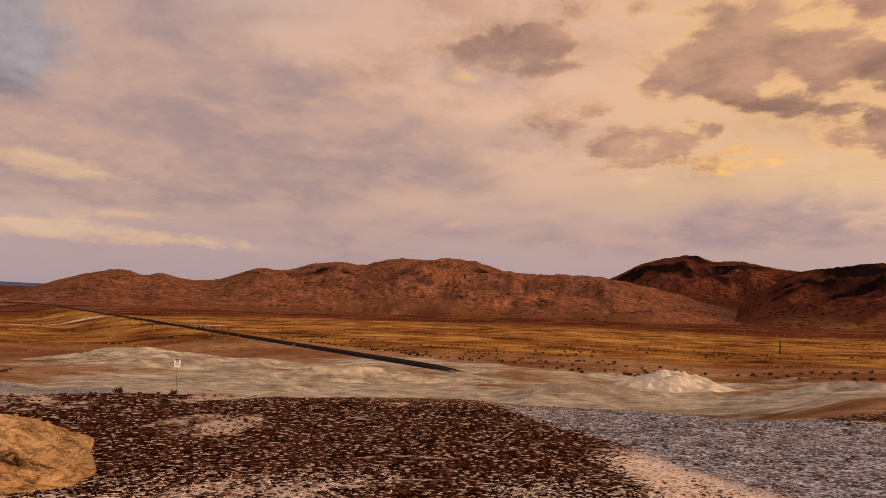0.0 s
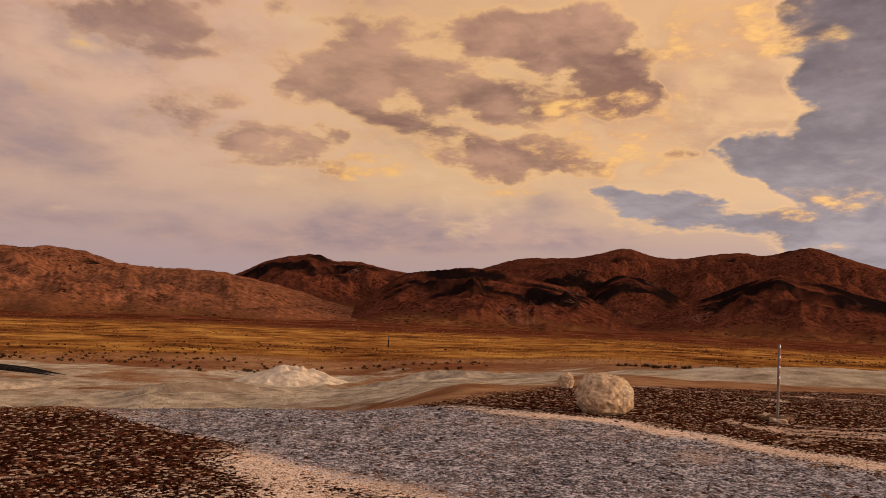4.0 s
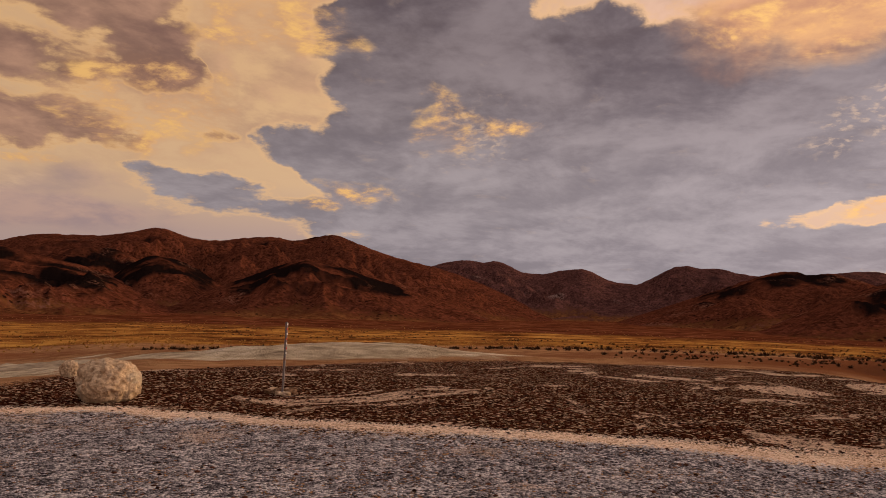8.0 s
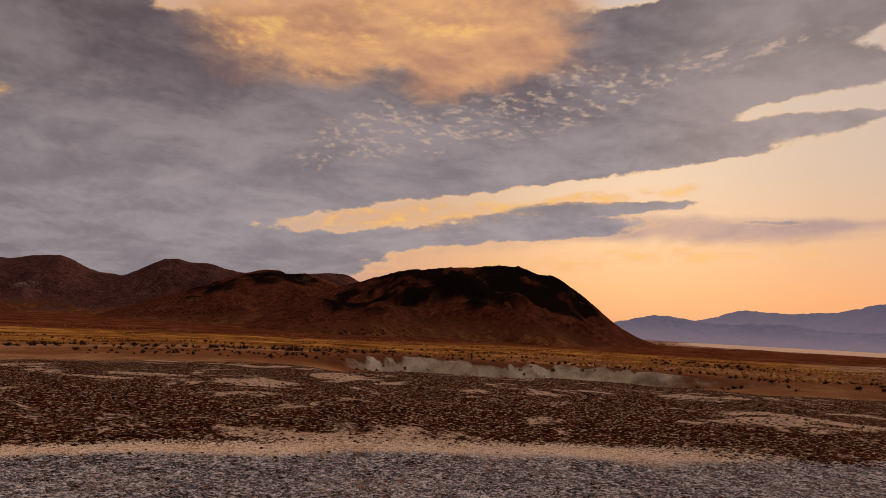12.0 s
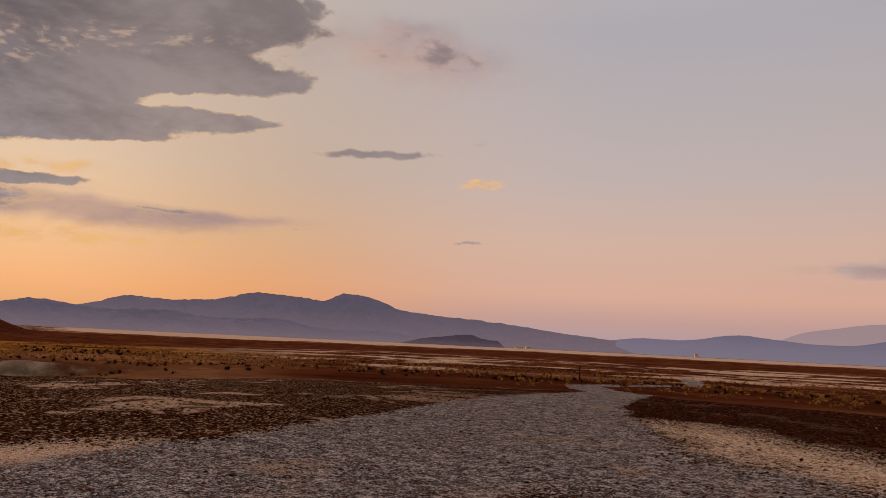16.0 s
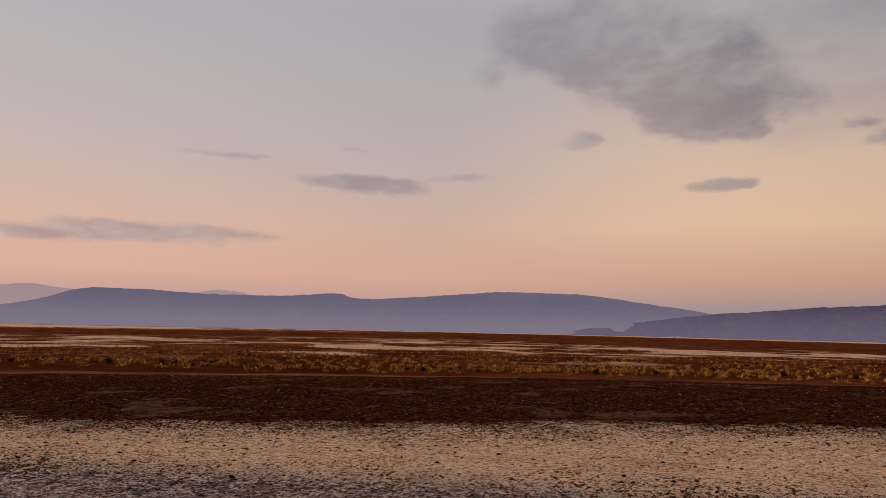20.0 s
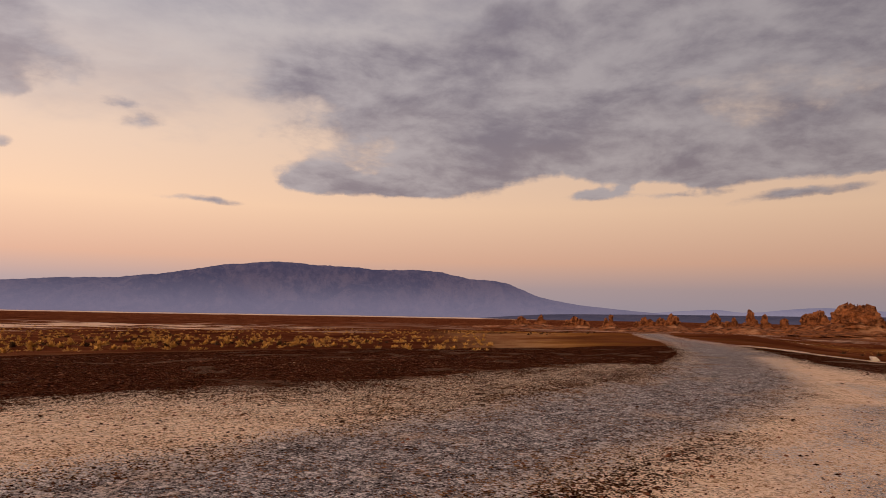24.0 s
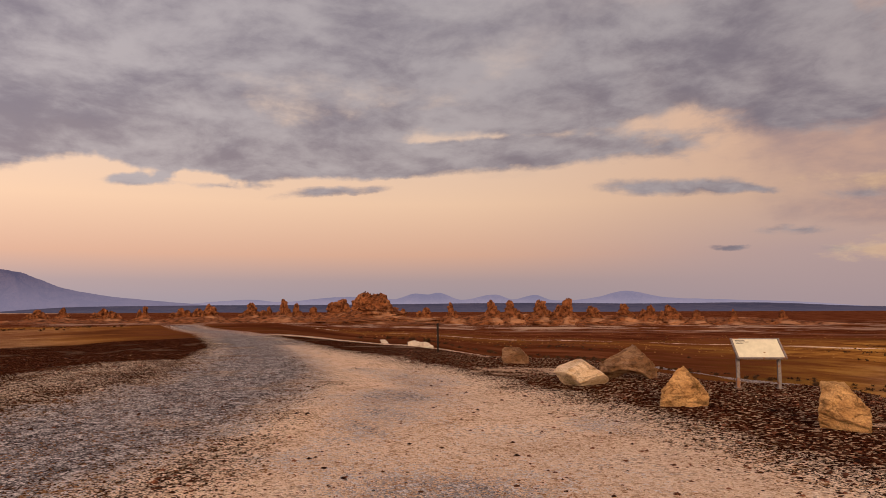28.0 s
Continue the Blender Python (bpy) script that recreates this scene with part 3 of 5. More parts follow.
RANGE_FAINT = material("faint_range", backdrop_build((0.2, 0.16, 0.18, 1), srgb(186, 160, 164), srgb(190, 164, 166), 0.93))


def plain(name, a, c, scale=30.0, rough=0.85, relief=0.4, dist=0.01, stain=None):
    def build(t, b, out):
        p = t.add("ShaderNodeTexCoord").outputs["Object"]
        n, m = t.noise(p, scale, 6, 0.65), t.noise(p, scale * 0.15, 4, 0.6)
        col = t.mix(t.step(n, 0.3, 0.7), a, c)
        if stain:
            col = t.mix(t.step(m, 0.53, 0.66), col, stain)
        t.put(b, "Base Color", col)
        bump(t, b, t.math("MULTIPLY_ADD", m, 0.6, n), relief, dist)
    return material(name, build, rough)


def broken_stone(name, face, worn, crust):
    """Split rock: a clean face, weathered patches, a dark crust and thin cracks, all pitted."""
    def build(t, b, out):
        p = t.add("ShaderNodeTexCoord").outputs["Object"]
        slab = t.vmath("MULTIPLY", p, (1.0, 1.0, 1.7))
        wide, mid, grit = t.noise(slab, 2.2, 5, 0.6), t.noise(slab, 7.0, 7, 0.68), t.noise(p, 45.0, 4, 0.7)
        col = t.mix(t.step(wide, 0.42, 0.58), face, worn)
        col = t.mix(t.math("MULTIPLY", t.step(mid, 0.50, 0.66), 0.75), col, crust)
        crack = t.step(t.math("ABSOLUTE", t.math("SUBTRACT", t.noise(slab, 2.6, 4, 0.6, 0.6), 0.5)), 0.004, 0.018, 1.0, 0.0)
        col = t.mix(t.math("MULTIPLY", crack, 0.45), col, [c * 0.35 for c in crust[:3]] + [1])
        col = t.mix(t.step(grit, 0.40, 0.62, 0.45, 0.0), col, crust)
        t.put(b, "Base Color", col)
        bump(t, b, t.math("MULTIPLY_ADD", crack, -0.25, t.math("MULTIPLY_ADD", grit, 0.12, mid)), 1.0, 0.10)
    return material(name, build, 0.92)


SANDSTONE = broken_stone("tan_sandstone", (0.68, 0.39, 0.17, 1), (0.52, 0.275, 0.11, 1), (0.25, 0.12, 0.05, 1))
PALE_STONE = broken_stone("pale_limestone", (0.84, 0.64, 0.47, 1), (0.72, 0.50, 0.33, 1), (0.46, 0.27, 0.13, 1))
BROWN_STONE = broken_stone("brown_stone", (0.34, 0.19, 0.11, 1), (0.24, 0.115, 0.055, 1), (0.10, 0.048, 0.026, 1))
TUFA = plain("pitted_tufa", (0.70, 0.49, 0.31, 1), (0.34, 0.20, 0.11, 1), 12.0, 0.95, 1.0, 0.05, (0.5, 0.37, 0.25, 1))
PINNACLE = plain("rusty_tufa", (0.30, 0.105, 0.042, 1), (0.04, 0.012, 0.006, 1), 0.22, 0.95, 1.0, 4.0, (0.40, 0.19, 0.10, 1))
WHITE_ROCK = plain("chalky_rock", (0.62, 0.52, 0.44, 1), (0.45, 0.36, 0.30, 1), 10.0, 0.9, 0.6, 0.02)
STEEL = plain("weathered_steel", (0.22, 0.18, 0.17, 1), (0.13, 0.10, 0.10, 1), 40.0, 0.6, 0.2, 0.002, (0.2, 0.09, 0.05, 1))
PANEL = plain("sun_bleached_panel", (0.62, 0.55, 0.42, 1), (0.52, 0.46, 0.35, 1), 6.0, 0.5, 0.05, 0.001)
WHITE = plain("white_sheet_metal", (0.72, 0.68, 0.66, 1), (0.6, 0.55, 0.52, 1), 12.0, 0.5, 0.05, 0.001)
INK = plain("dark_print", (0.06, 0.05, 0.05, 1), (0.09, 0.07, 0.06, 1), 20.0, 0.6, 0.0, 0.001)
BRICKRED = plain("red_print", (0.45, 0.06, 0.04, 1), (0.36, 0.06, 0.04, 1), 20.0, 0.6, 0.0, 0.001)
TIMBER = plain("creosoted_timber", (0.012, 0.009, 0.008, 1), (0.03, 0.022, 0.018, 1), 25.0, 0.9, 0.4, 0.006)
RAIL = plain("dark_rail_steel", (0.02, 0.015, 0.013, 1), (0.035, 0.022, 0.018, 1), 40.0, 0.6, 0.1, 0.002)
BALLAST = plain("dark_ballast", (0.012, 0.009, 0.009, 1), (0.005, 0.004, 0.004, 1), 6.0, 0.95, 0.9, 0.05)
SILT = plain("bleached_silt", (0.50, 0.38, 0.26, 1), (0.17, 0.12, 0.085, 1), 0.8, 0.95, 1.0, 0.5, (0.22, 0.15, 0.10, 1))
PALE_SILT = plain("whitish_earth", (0.66, 0.52, 0.38, 1), (0.40, 0.29, 0.20, 1), 0.9, 0.95, 1.0, 0.3, (0.50, 0.38, 0.28, 1))
STRAW = plain("dry_straw_brush", (0.52, 0.28, 0.075, 1), (0.32, 0.15, 0.04, 1), 6.0, 0.95, 0.2, 0.01)
BRUSH = plain("dark_brush", (0.03, 0.015, 0.008, 1), (0.075, 0.036, 0.016, 1), 6.0, 0.95, 0.2, 0.01)


def pebble_mat(name, a, c):
    def build(t, b, out):
        r = t.add("ShaderNodeNewGeometry").outputs["Random Per Island"]
        n = t.noise(place(t), 60.0, 3)
        t.put(b, "Base Color", t.mix(t.step(n, 0.2, 0.8, 0.0, 0.4), t.ramp(r, [(0, a), (0.75, c), (1, [min(1, v * 1.9) for v in c[:3]] + [1])]), a))
    return material(name, build, 0.85)


PEB_DARK = pebble_mat("varnished_pebbles", (0.008, 0.003, 0.0022, 1), (0.13, 0.047, 0.027, 1))
PEB_GREY = pebble_mat("grey_crushed_stone", (0.035, 0.030, 0.034, 1), (0.36, 0.31, 0.32, 1))
PEB_TAN = pebble_mat("tan_pebbles", (0.20, 0.11, 0.07, 1), (0.50, 0.33, 0.22, 1))
PEB_GRIT = pebble_mat("mixed_grit", (0.14, 0.08, 0.06, 1), (0.42, 0.28, 0.20, 1))

# ---------------------------------------------------------------- the land


def rnd2(ix, iy, seed):
    h = (ix * 374761393 + iy * 668265263 + seed * 974634777) & 0xFFFFFFFF
    h = ((h ^ (h >> 13)) * 1274126177) & 0xFFFFFFFF
    return ((h ^ (h >> 16)) & 0xFFFF) / 65535.0


def vnoise(x, y, seed=0):
    x, y = np.asarray(x, float), np.asarray(y, float)
    ix, iy = np.floor(x).astype(np.int64), np.floor(y).astype(np.int64)
    fx, fy = x - ix, y - iy
    fx, fy = fx * fx * (3 - 2 * fx), fy * fy * (3 - 2 * fy)
    a, b = rnd2(ix, iy, seed), rnd2(ix + 1, iy, seed)
    c, d = rnd2(ix, iy + 1, seed), rnd2(ix + 1, iy + 1, seed)
    return (a + (b - a) * fx) * (1 - fy) + (c + (d - c) * fx) * fy


def fbm(x, y, octaves=5, seed=0, gain=0.5):
    total, amp, norm = 0.0, 1.0, 0.0
    for k in range(octaves):
        total = total + amp * vnoise(x * 2 ** k, y * 2 ** k, seed + k)
        norm, amp = norm + amp, amp * gain
    return total / norm


def ridged(x, y, octaves=5, seed=0):
    total, amp, norm = 0.0, 1.0, 0.0
    for k in range(octaves):
        total = total + amp * (1 - np.abs(2 * vnoise(x * 2 ** k, y * 2 ** k, seed + k) - 1))
        norm, amp = norm + amp, amp * 0.5
    return total / norm


def smooth(v, lo, hi):
    t = np.clip((v - lo) / (hi - lo), 0, 1)
    return t * t * (3 - 2 * t)


# ground level: a row for each azimuth, at these distances
REACH = (1, 12, 17, 25, 50, 100, 250, 700, 2000, 4600)
LEVELS = (
    (0, (0, -0.05, -1.4, -3.0, -4.6, -6.0, -9.0, -12.5, -14, -15)),
    (20, (0, -0.05, -1.0, -2.6, -4.3, -5.8, -9.0, -12.5, -14, -15)),
    (32, (0, 0, -0.1, -1.2, -3.2, -5.0, -8.5, -12.2, -14, -15)),
    (44, (0, 0, 0, -0.5, -2.0, -4.0, -8.0, -12, -14, -15)),
    (88, (0, 0, 0, -0.1, -0.7, -2.5, -6.0, -10, -12, -14)),
    (122, (0, 0, 0, -0.1, -0.6, -1.6, -4.5, -9, -13, -16)),
    (161, (0, 0, 0, 0, -0.4, -1.6, -3.6, -6, -7, -8)),
    (205, (0, 0, 0, 0, -0.8, -1.7, -3.2, -4.5, -4.5, -5)),
    (249, (0, 0, 0, 0, -0.5, -1.3, -4.0, -8, -12, -16)),
    (283, (0, 0, 0, 0, -0.1, -0.5, -4.2, -12, -16, -20)),
    (293, (0, 0, 0, 0, -0.5, -2.5, -7.0, -13, -17, -21)),
    (303, (0, 0, 0, -0.1, -1.7, -4.0, -8.5, -14, -18, -22)),
    (320, (0, 0, -0.05, -1.0, -3.0, -5.2, -9.2, -13.5, -16, -20)),
    (333, (0, -0.05, -1.0, -2.2, -3.8, -6.0, -9.5, -13, -15, -18)),
)


def base_level(az, r):
    lr = np.log(np.maximum(r, 1.0))
    keys = [k for k, _ in LEVELS] + [360]
    rows = [np.interp(lr, np.log(REACH), v) for _, v in LEVELS]
    rows.append(rows[0])
    z = np.zeros_like(r)
    for i in range(len(keys) - 1):
        f = (az - keys[i]) / (keys[i + 1] - keys[i])
        on = (f >= 0) & (f < 1)
        g = f * f * (3 - 2 * f)
        z = np.where(on, rows[i] * (1 - g) + rows[i + 1] * g, z)
    return z


def near_line(x, y, pts):
    """Distance to a polyline whose points carry a half width, less that half width."""
    best = np.full(np.shape(x), 1e9)
    for (ax, ay, aw), (bx, by, bw) in zip(pts, pts[1:]):
        dx, dy = bx - ax, by - ay
        t = np.clip(((x - ax) * dx + (y - ay) * dy) / (dx * dx + dy * dy), 0, 1)
        best = np.minimum(best, np.hypot(x - ax - t * dx, y - ay - t * dy) - (aw + (bw - aw) * t))
    return best


EAST_TRACK = ((0.5, 16.0, 1.6), (2.2, 13.0, 1.9), (3.4, 10.8, 2.2), (5.0, 8.0, 2.4), (6.1, 4.6, 2.5), (7.0, 2.0, 2.6), (7.4, -1.0, 2.7), (7.3, -5.0, 2.6), (7.2, -9.0, 2.7), (7.6, -13.0, 3.2), (9.3, -18.0, 2.4), (10.3, -22.0, 2.0), (10.9, -27.0, 1.5), (11.4, -31.0, 1.3), (13.7, -33.5, 1.0), (15.8, -38.0, 0.9), (14.0, -46.0, 0.8), (15.0, -60.0, 0.8), (28.0, -110.0, 1.0))
WEST_TRACK = ((5.0, -10.5, 2.6), (2.5, -9.3, 2.5), (-1.0, -7.2, 2.3), (-4.5, -4.8, 2.2), (-9.0, -2.0, 2.2), (-13.5, 0.8, 2.3), (-20.0, 4.2, 2.2), (-34.0, 7.6, 2.0), (-54.0, 9.6, 1.7), (-75.0, 10.5, 1.6), (-112.0, 14.0, 2.0), (-205.0, 34.0, 2.2))
PULLOUT = ((4.0, 2.5, 2.5), (0.0, 0.5, 3.8), (-5.0, 2.6, 3.6), (-10.0, 4.2, 3.2), (-16.0, 6.2, 2.2), (-24.0, 7.4, 1.6), (-34.0, 8.6, 1.2))
FOOTPATH = ((-48.0, 11.5, 0.3), (-38.4, 13.4, 0.4), (-29.0, 16.0, 0.45), (-22.5, 16.8, 0.45), (-16.0, 17.0, 0.4), (-10.0, 16.4, 0.3), (-4.0, 15.4, 0.3))
WASH_ROAD = ((-45.5, 38.3, 1.4), (-21.6, 33.3, 1.6), (-11.7, 27.1, 1.8), (-3.2, 21.7, 1.6), (1.6, 15.3, 1.3))

PLAIN_ROAD = ((-230.0, 60.0, 1.6), (-157.0, 123.0, 1.8), (-134.0, 149.0, 1.8), (-100.0, 173.0, 1.8), (-60.0, 200.0, 1.6))
RAIL_A, RAIL_B = (2.8, 57.0, -4.35), (-214.0, 388.0, -9.4)


def land(x, y):
    """Ground height and the masks of what covers it."""
    r = np.hypot(x, y)
    az = np.degrees(np.arctan2(x, y)) % 360
    sz = (az + 180) % 360 - 180
    z = base_level(az, r)
    road_e, road_w, pull = near_line(x, y, EAST_TRACK), near_line(x, y, WEST_TRACK), near_line(x, y, PULLOUT)
    road = np.minimum(road_e, road_w)
    worn = np.minimum(road, pull)
    n1, n2 = fbm(x * 0.09, y * 0.09, 5, 11), fbm(x * 0.6, y * 0.6, 4, 31)
    away = smooth(worn, 0.0, 3.0)
    z = z + (n1 - 0.5) * (0.25 + 0.5 * smooth(r, 20, 120)) * away + (n2 - 0.5) * 0.06 * (0.35 + away)
    z = z - 0.05 * (1 - smooth(road, -0.8, 0.3))
    # grey spoil mounds beyond the dark flat, and the cut bank of the wash
    mound = np.exp(-(((az - 55) / 12) ** 2) - ((r - 35) / 5) ** 2) * (0.6 + 0.8 * fbm(x * 0.25, y * 0.25, 4, 5))
    z = z + 0.9 * mound
    bank_r = 40 + 5 * (fbm(az * 0.16, 0 * az, 3, 77) - 0.5) + 0.06 * (az - 78)
    inbank = smooth(az, 90, 99) * (1 - smooth(az, 114, 134))
    gap = r - bank_r + 1.6 * (fbm(x * 0.5, y * 0.5, 3, 78) - 0.5)
    z = z - 0.6 * inbank * smooth(gap, -14, -4) * (1 - smooth(gap, -0.5, 0.6)) + 0.25 * inbank * smooth(gap, -0.5, 0.8) * (1 - smooth(gap, 5, 25))
    face = inbank * smooth(gap, -1.8, -0.3) * (1 - smooth(gap, 0.4, 1.2))
    # the wash to the north: gullied silt
    wash = (1 - smooth(np.abs(sz - 4), 24, 46)) * smooth(r, 17, 26) * (1 - smooth(r, 62, 84))
    z = z + wash * (0.8 * (ridged(x * 0.055, y * 0.055, 5, 91) - 0.62) + 0.5 * (ridged(x * 0.3, y * 0.3, 4, 92) - 0.6))
    west_far = smooth(az, 249, 275) * (1 - smooth(az, 322, 340))
    z = np.where(r > 80, z + (fbm(x * 0.012, y * 0.012, 4, 15) - 0.5) * np.clip(r / 200, 0, 3) * smooth(r, 80, 400) * (1 - 0.7 * west_far), z)
    s_ = np.clip(((x - RAIL_A[0]) * (RAIL_B[0] - RAIL_A[0]) + (y - RAIL_A[1]) * (RAIL_B[1] - RAIL_A[1])) / ((RAIL_B[0] - RAIL_A[0]) ** 2 + (RAIL_B[1] - RAIL_A[1]) ** 2), 0, 1)
    off = np.hypot(x - RAIL_A[0] - s_ * (RAIL_B[0] - RAIL_A[0]), y - RAIL_A[1] - s_ * (RAIL_B[1] - RAIL_A[1]))
    bed = RAIL_A[2] + s_ * (RAIL_B[2] - RAIL_A[2]) - 0.10
    near_bed = 1 - smooth(off, 2.0, 16.0)
    z = np.where(off < 16, np.where(off < 2.0, bed, bed * near_bed + z * (1 - near_bed)), z)
    dark_rim = 11.2 + (fbm(az * 0.1, az * 0 + 3, 3, 51) - 0.5) * 3
    rim = np.interp(az, (0, 22, 30, 38, 43, 58, 73, 98, 122, 146, 176, 205, 244, 268, 283, 293, 303, 322, 335, 360), (11.7, 11.8, 13.5, 16.5, 18, 27, 31, 33, 34, 34, 30, 30, 34, 42, 48, 36, 29.5, 22.5, 13.0, 11.7))
    dark = 1 - smooth(r, rim - 1.0, rim + 1.5)
    ragged = fbm(x * 0.8, y * 0.8, 4, 57) - 0.5
    tan = 1 - smooth(near_line(x, y, ((5.2, -17.0, 0.8), (3.0, -14.2, 1.2), (-1.8, -11.0, 2.0), (-6.0, -8.6, 2.6), (-11.5, -5.6, 3.0), (-17.0, -2.2, 2.2), (-25.0, 1.6, 1.2))) + 1.6 * ragged, -2.4, 2.6)
    verge = 1.0 * np.exp(-((road_e - 0.25 + 0.6 * ragged) / (0.36 + 0.45 * smooth(y, 3.0, -3.0))) ** 2) * smooth(x, 3.0, 6.0) * smooth(y, -9.0, -4.0) * (1 - smooth(y, 9.0, 12.0)) * (0.55 + 0.9 * fbm(x * 0.25, y * 0.25, 2, 58))
    inner = 0.9 * np.exp(-((near_line(x, y, ((2.2, 7.7, 0.1), (2.5, 6.4, 0.35), (2.9, 5.0, 0.7), (3.2, 4.0, 0.9))) / 0.42) ** 2))
    dust = np.maximum(1.0 * (1 - smooth(pull + 0.8 * ragged, -1.9, 1.2)), np.maximum(verge, inner))
    dust = np.maximum(dust, 0.30 * (1 - smooth(r, 5.6, 9.5)) * smooth(fbm(x * 0.45, y * 0.45, 3, 61), 0.34, 0.55))
    dust = np.maximum(dust, 0.84 * tan * (0.5 + 0.5 * smooth(x, -15.0, -8.0)))
    dust = np.maximum(dust, 0.60 * (1 - smooth(road_w, -0.8, 1.3)) * (1 - smooth(x, -3.0, 2.0)))
    dust = np.maximum(dust, 0.8 * (1 - smooth(near_line(x, y, FOOTPATH), -0.2, 0.5)))
    dust = np.maximum(dust, 0.9 * (1 - smooth(near_line(x, y, PLAIN_ROAD), -0.5, 1.5)))
    road_e, road_w = road_e + 0.7 * ragged, road_w + 1.1 * ragged
    roadm = np.maximum(1 - smooth(road_e, -0.5, 0.35), 0.88 * (1 - smooth(road_w, -2.0, 1.1)) * (1 - 0.45 * smooth(-pull, -1.5, 1.5)))
    roadm = np.maximum(roadm, (0.20 + 0.42 * smooth(fbm(x * 0.22, y * 0.4, 3, 59), 0.48, 0.66)) * (1 - smooth(pull, -2.4, 0.4)))
    roadm = np.maximum(roadm, 0.75 * (1 - smooth(near_line(x, y, WASH_ROAD), -0.5, 0.8)))
    silt = np.maximum(np.maximum(wash * (0.55 + 0.4 * smooth(fbm(x * 0.07, y * 0.07, 3, 93), 0.42, 0.62)), np.clip(face * 0.75, 0, 1)), np.clip(mound * 2.2, 0, 0.95))
    west_flat = smooth(az, 249, 283) * (1 - smooth(az, 318, 340))
    gold = np.maximum(np.maximum(smooth(r, 60, 130), west_flat * smooth(r, 22, 40)) * (1 - smooth(r, 420, 800)) * (1 - 0.6 * smooth(az, 127, 176) * (1 - west_flat) * (1 - smooth(az, 318, 345))), 0)
    rust = smooth(r, 190, 420) * (1 - 0.7 * west_flat) + 0.58 * west_flat * smooth(r, 18, 30)
    rust = np.maximum(rust, 0.75 * smooth(r, 22, 40) * smooth(az, 117, 146) * (1 - smooth(az, 256, 278)))
    salt = smooth(az, 125, 142) * (1 - smooth(az, 246, 260)) * smooth(r, 62, 90) * (1 - smooth(r, 330, 480)) + 0.55 * west_flat * smooth(r, 330, 420) * (1 - smooth(r, 700, 900))
    lake = 1.5 * smooth(az, 112, 124) * (1 - smooth(az, 178, 215)) * smooth(r, 1100, 1500) * (1 - smooth(r, 3300, 4000)) + 1.5 * smooth(az, 178, 215) * (1 - smooth(az, 262, 275)) * smooth(r, 2300, 2800)
    salt = salt * 0.95
    fleck = 1 - 0.75 * smooth(az, 128, 160) * (1 - smooth(az, 285, 305))
    return z, {"fleck": fleck, "road": roadm, "dust": dust, "dark": dark * (1 - 0.15 * np.clip(roadm + dust, 0, 1)), "silt": silt, "gold": gold, "rust": rust, "salt": np.clip(np.maximum(salt, lake), 0, 1.5)}


def level_at(x, y):
    return float(land(np.array([float(x)]), np.array([float(y)]))[0][0])


def grid_mesh(name, co, nu, nv, wrap=False):
    """A mesh over a grid of nu by nv points."""
    me = bpy.data.meshes.new(name)
    idx = np.arange(nu * nv).reshape(nv, nu)
    a = idx[:-1, :] if wrap else idx[:-1, :-1]
    b = np.roll(idx, -1, 1)[:-1, :] if wrap else idx[:-1, 1:]
    c = np.roll(idx, -1, 1)[1:, :] if wrap else idx[1:, 1:]
    d = idx[1:, :] if wrap else idx[1:, :-1]
    quads = np.stack([a, b, c, d], -1).reshape(-1, 4)
    n = len(quads)
    me.vertices.add(len(co))
    me.vertices.foreach_set("co", np.asarray(co, np.float32).ravel())
    me.loops.add(n * 4)
    me.loops.foreach_set("vertex_index", quads.astype(np.int32).ravel())
    me.polygons.add(n)
    me.polygons.foreach_set("loop_start", np.arange(0, n * 4, 4, dtype=np.int32))
    me.polygons.foreach_set("use_smooth", np.ones(n, bool))
    me.update(calc_edges=True)
    me.validate()
    return me


def layer(me, name, values):
    me.attributes.new(name, "FLOAT", "POINT").data.foreach_set("value", np.asarray(values, np.float32))


NA, GROW = 760, 1.0195
radii = [0.25]
while radii[-1] < 4700:
    radii.append(radii[-1] * GROW)
rr, aa = np.meshgrid(np.array(radii), np.linspace(0, 2 * np.pi, NA, endpoint=False), indexing="ij")
gx, gy = (rr * np.sin(-aa)).ravel(), (rr * np.cos(-aa)).ravel()
gz, masks = land(gx, gy)
me = grid_mesh("ground", np.stack([gx, gy, gz], 1), NA, len(radii), True)
for k, v in masks.items():
    layer(me, k, v)
me.materials.append(GROUND)
tagged(new("ground", me), "dry desert floor of dark gravel, grey track and tan soil", "ground", kind="structure")

# ---------------------------------------------------------------- hills and ranges


def crest_line(az, knots):
    """A smooth crest through its summits and saddles (azimuth, elevation)."""
    x, y = np.array(knots, float).T
    h, d = np.diff(x), np.diff(y) / np.diff(x)
    m = np.concatenate([[d[0]], (d[:-1] * h[1:] + d[1:] * h[:-1]) / (h[:-1] + h[1:]), [d[-1]]])
    m[1:-1] = np.where(d[:-1] * d[1:] <= 0, 0.35 * m[1:-1], m[1:-1])
    i = np.clip(np.searchsorted(x, az) - 1, 0, len(h) - 1)
    t = np.clip((az - x[i]) / h[i], 0, 1)
    t2, t3 = t * t, t * t * t
    return (2 * t3 - 3 * t2 + 1) * y[i] + (t3 - 2 * t2 + t) * h[i] * m[i] + (3 * t2 - 2 * t3) * y[i + 1] + (t3 - t2) * h[i] * m[i + 1]


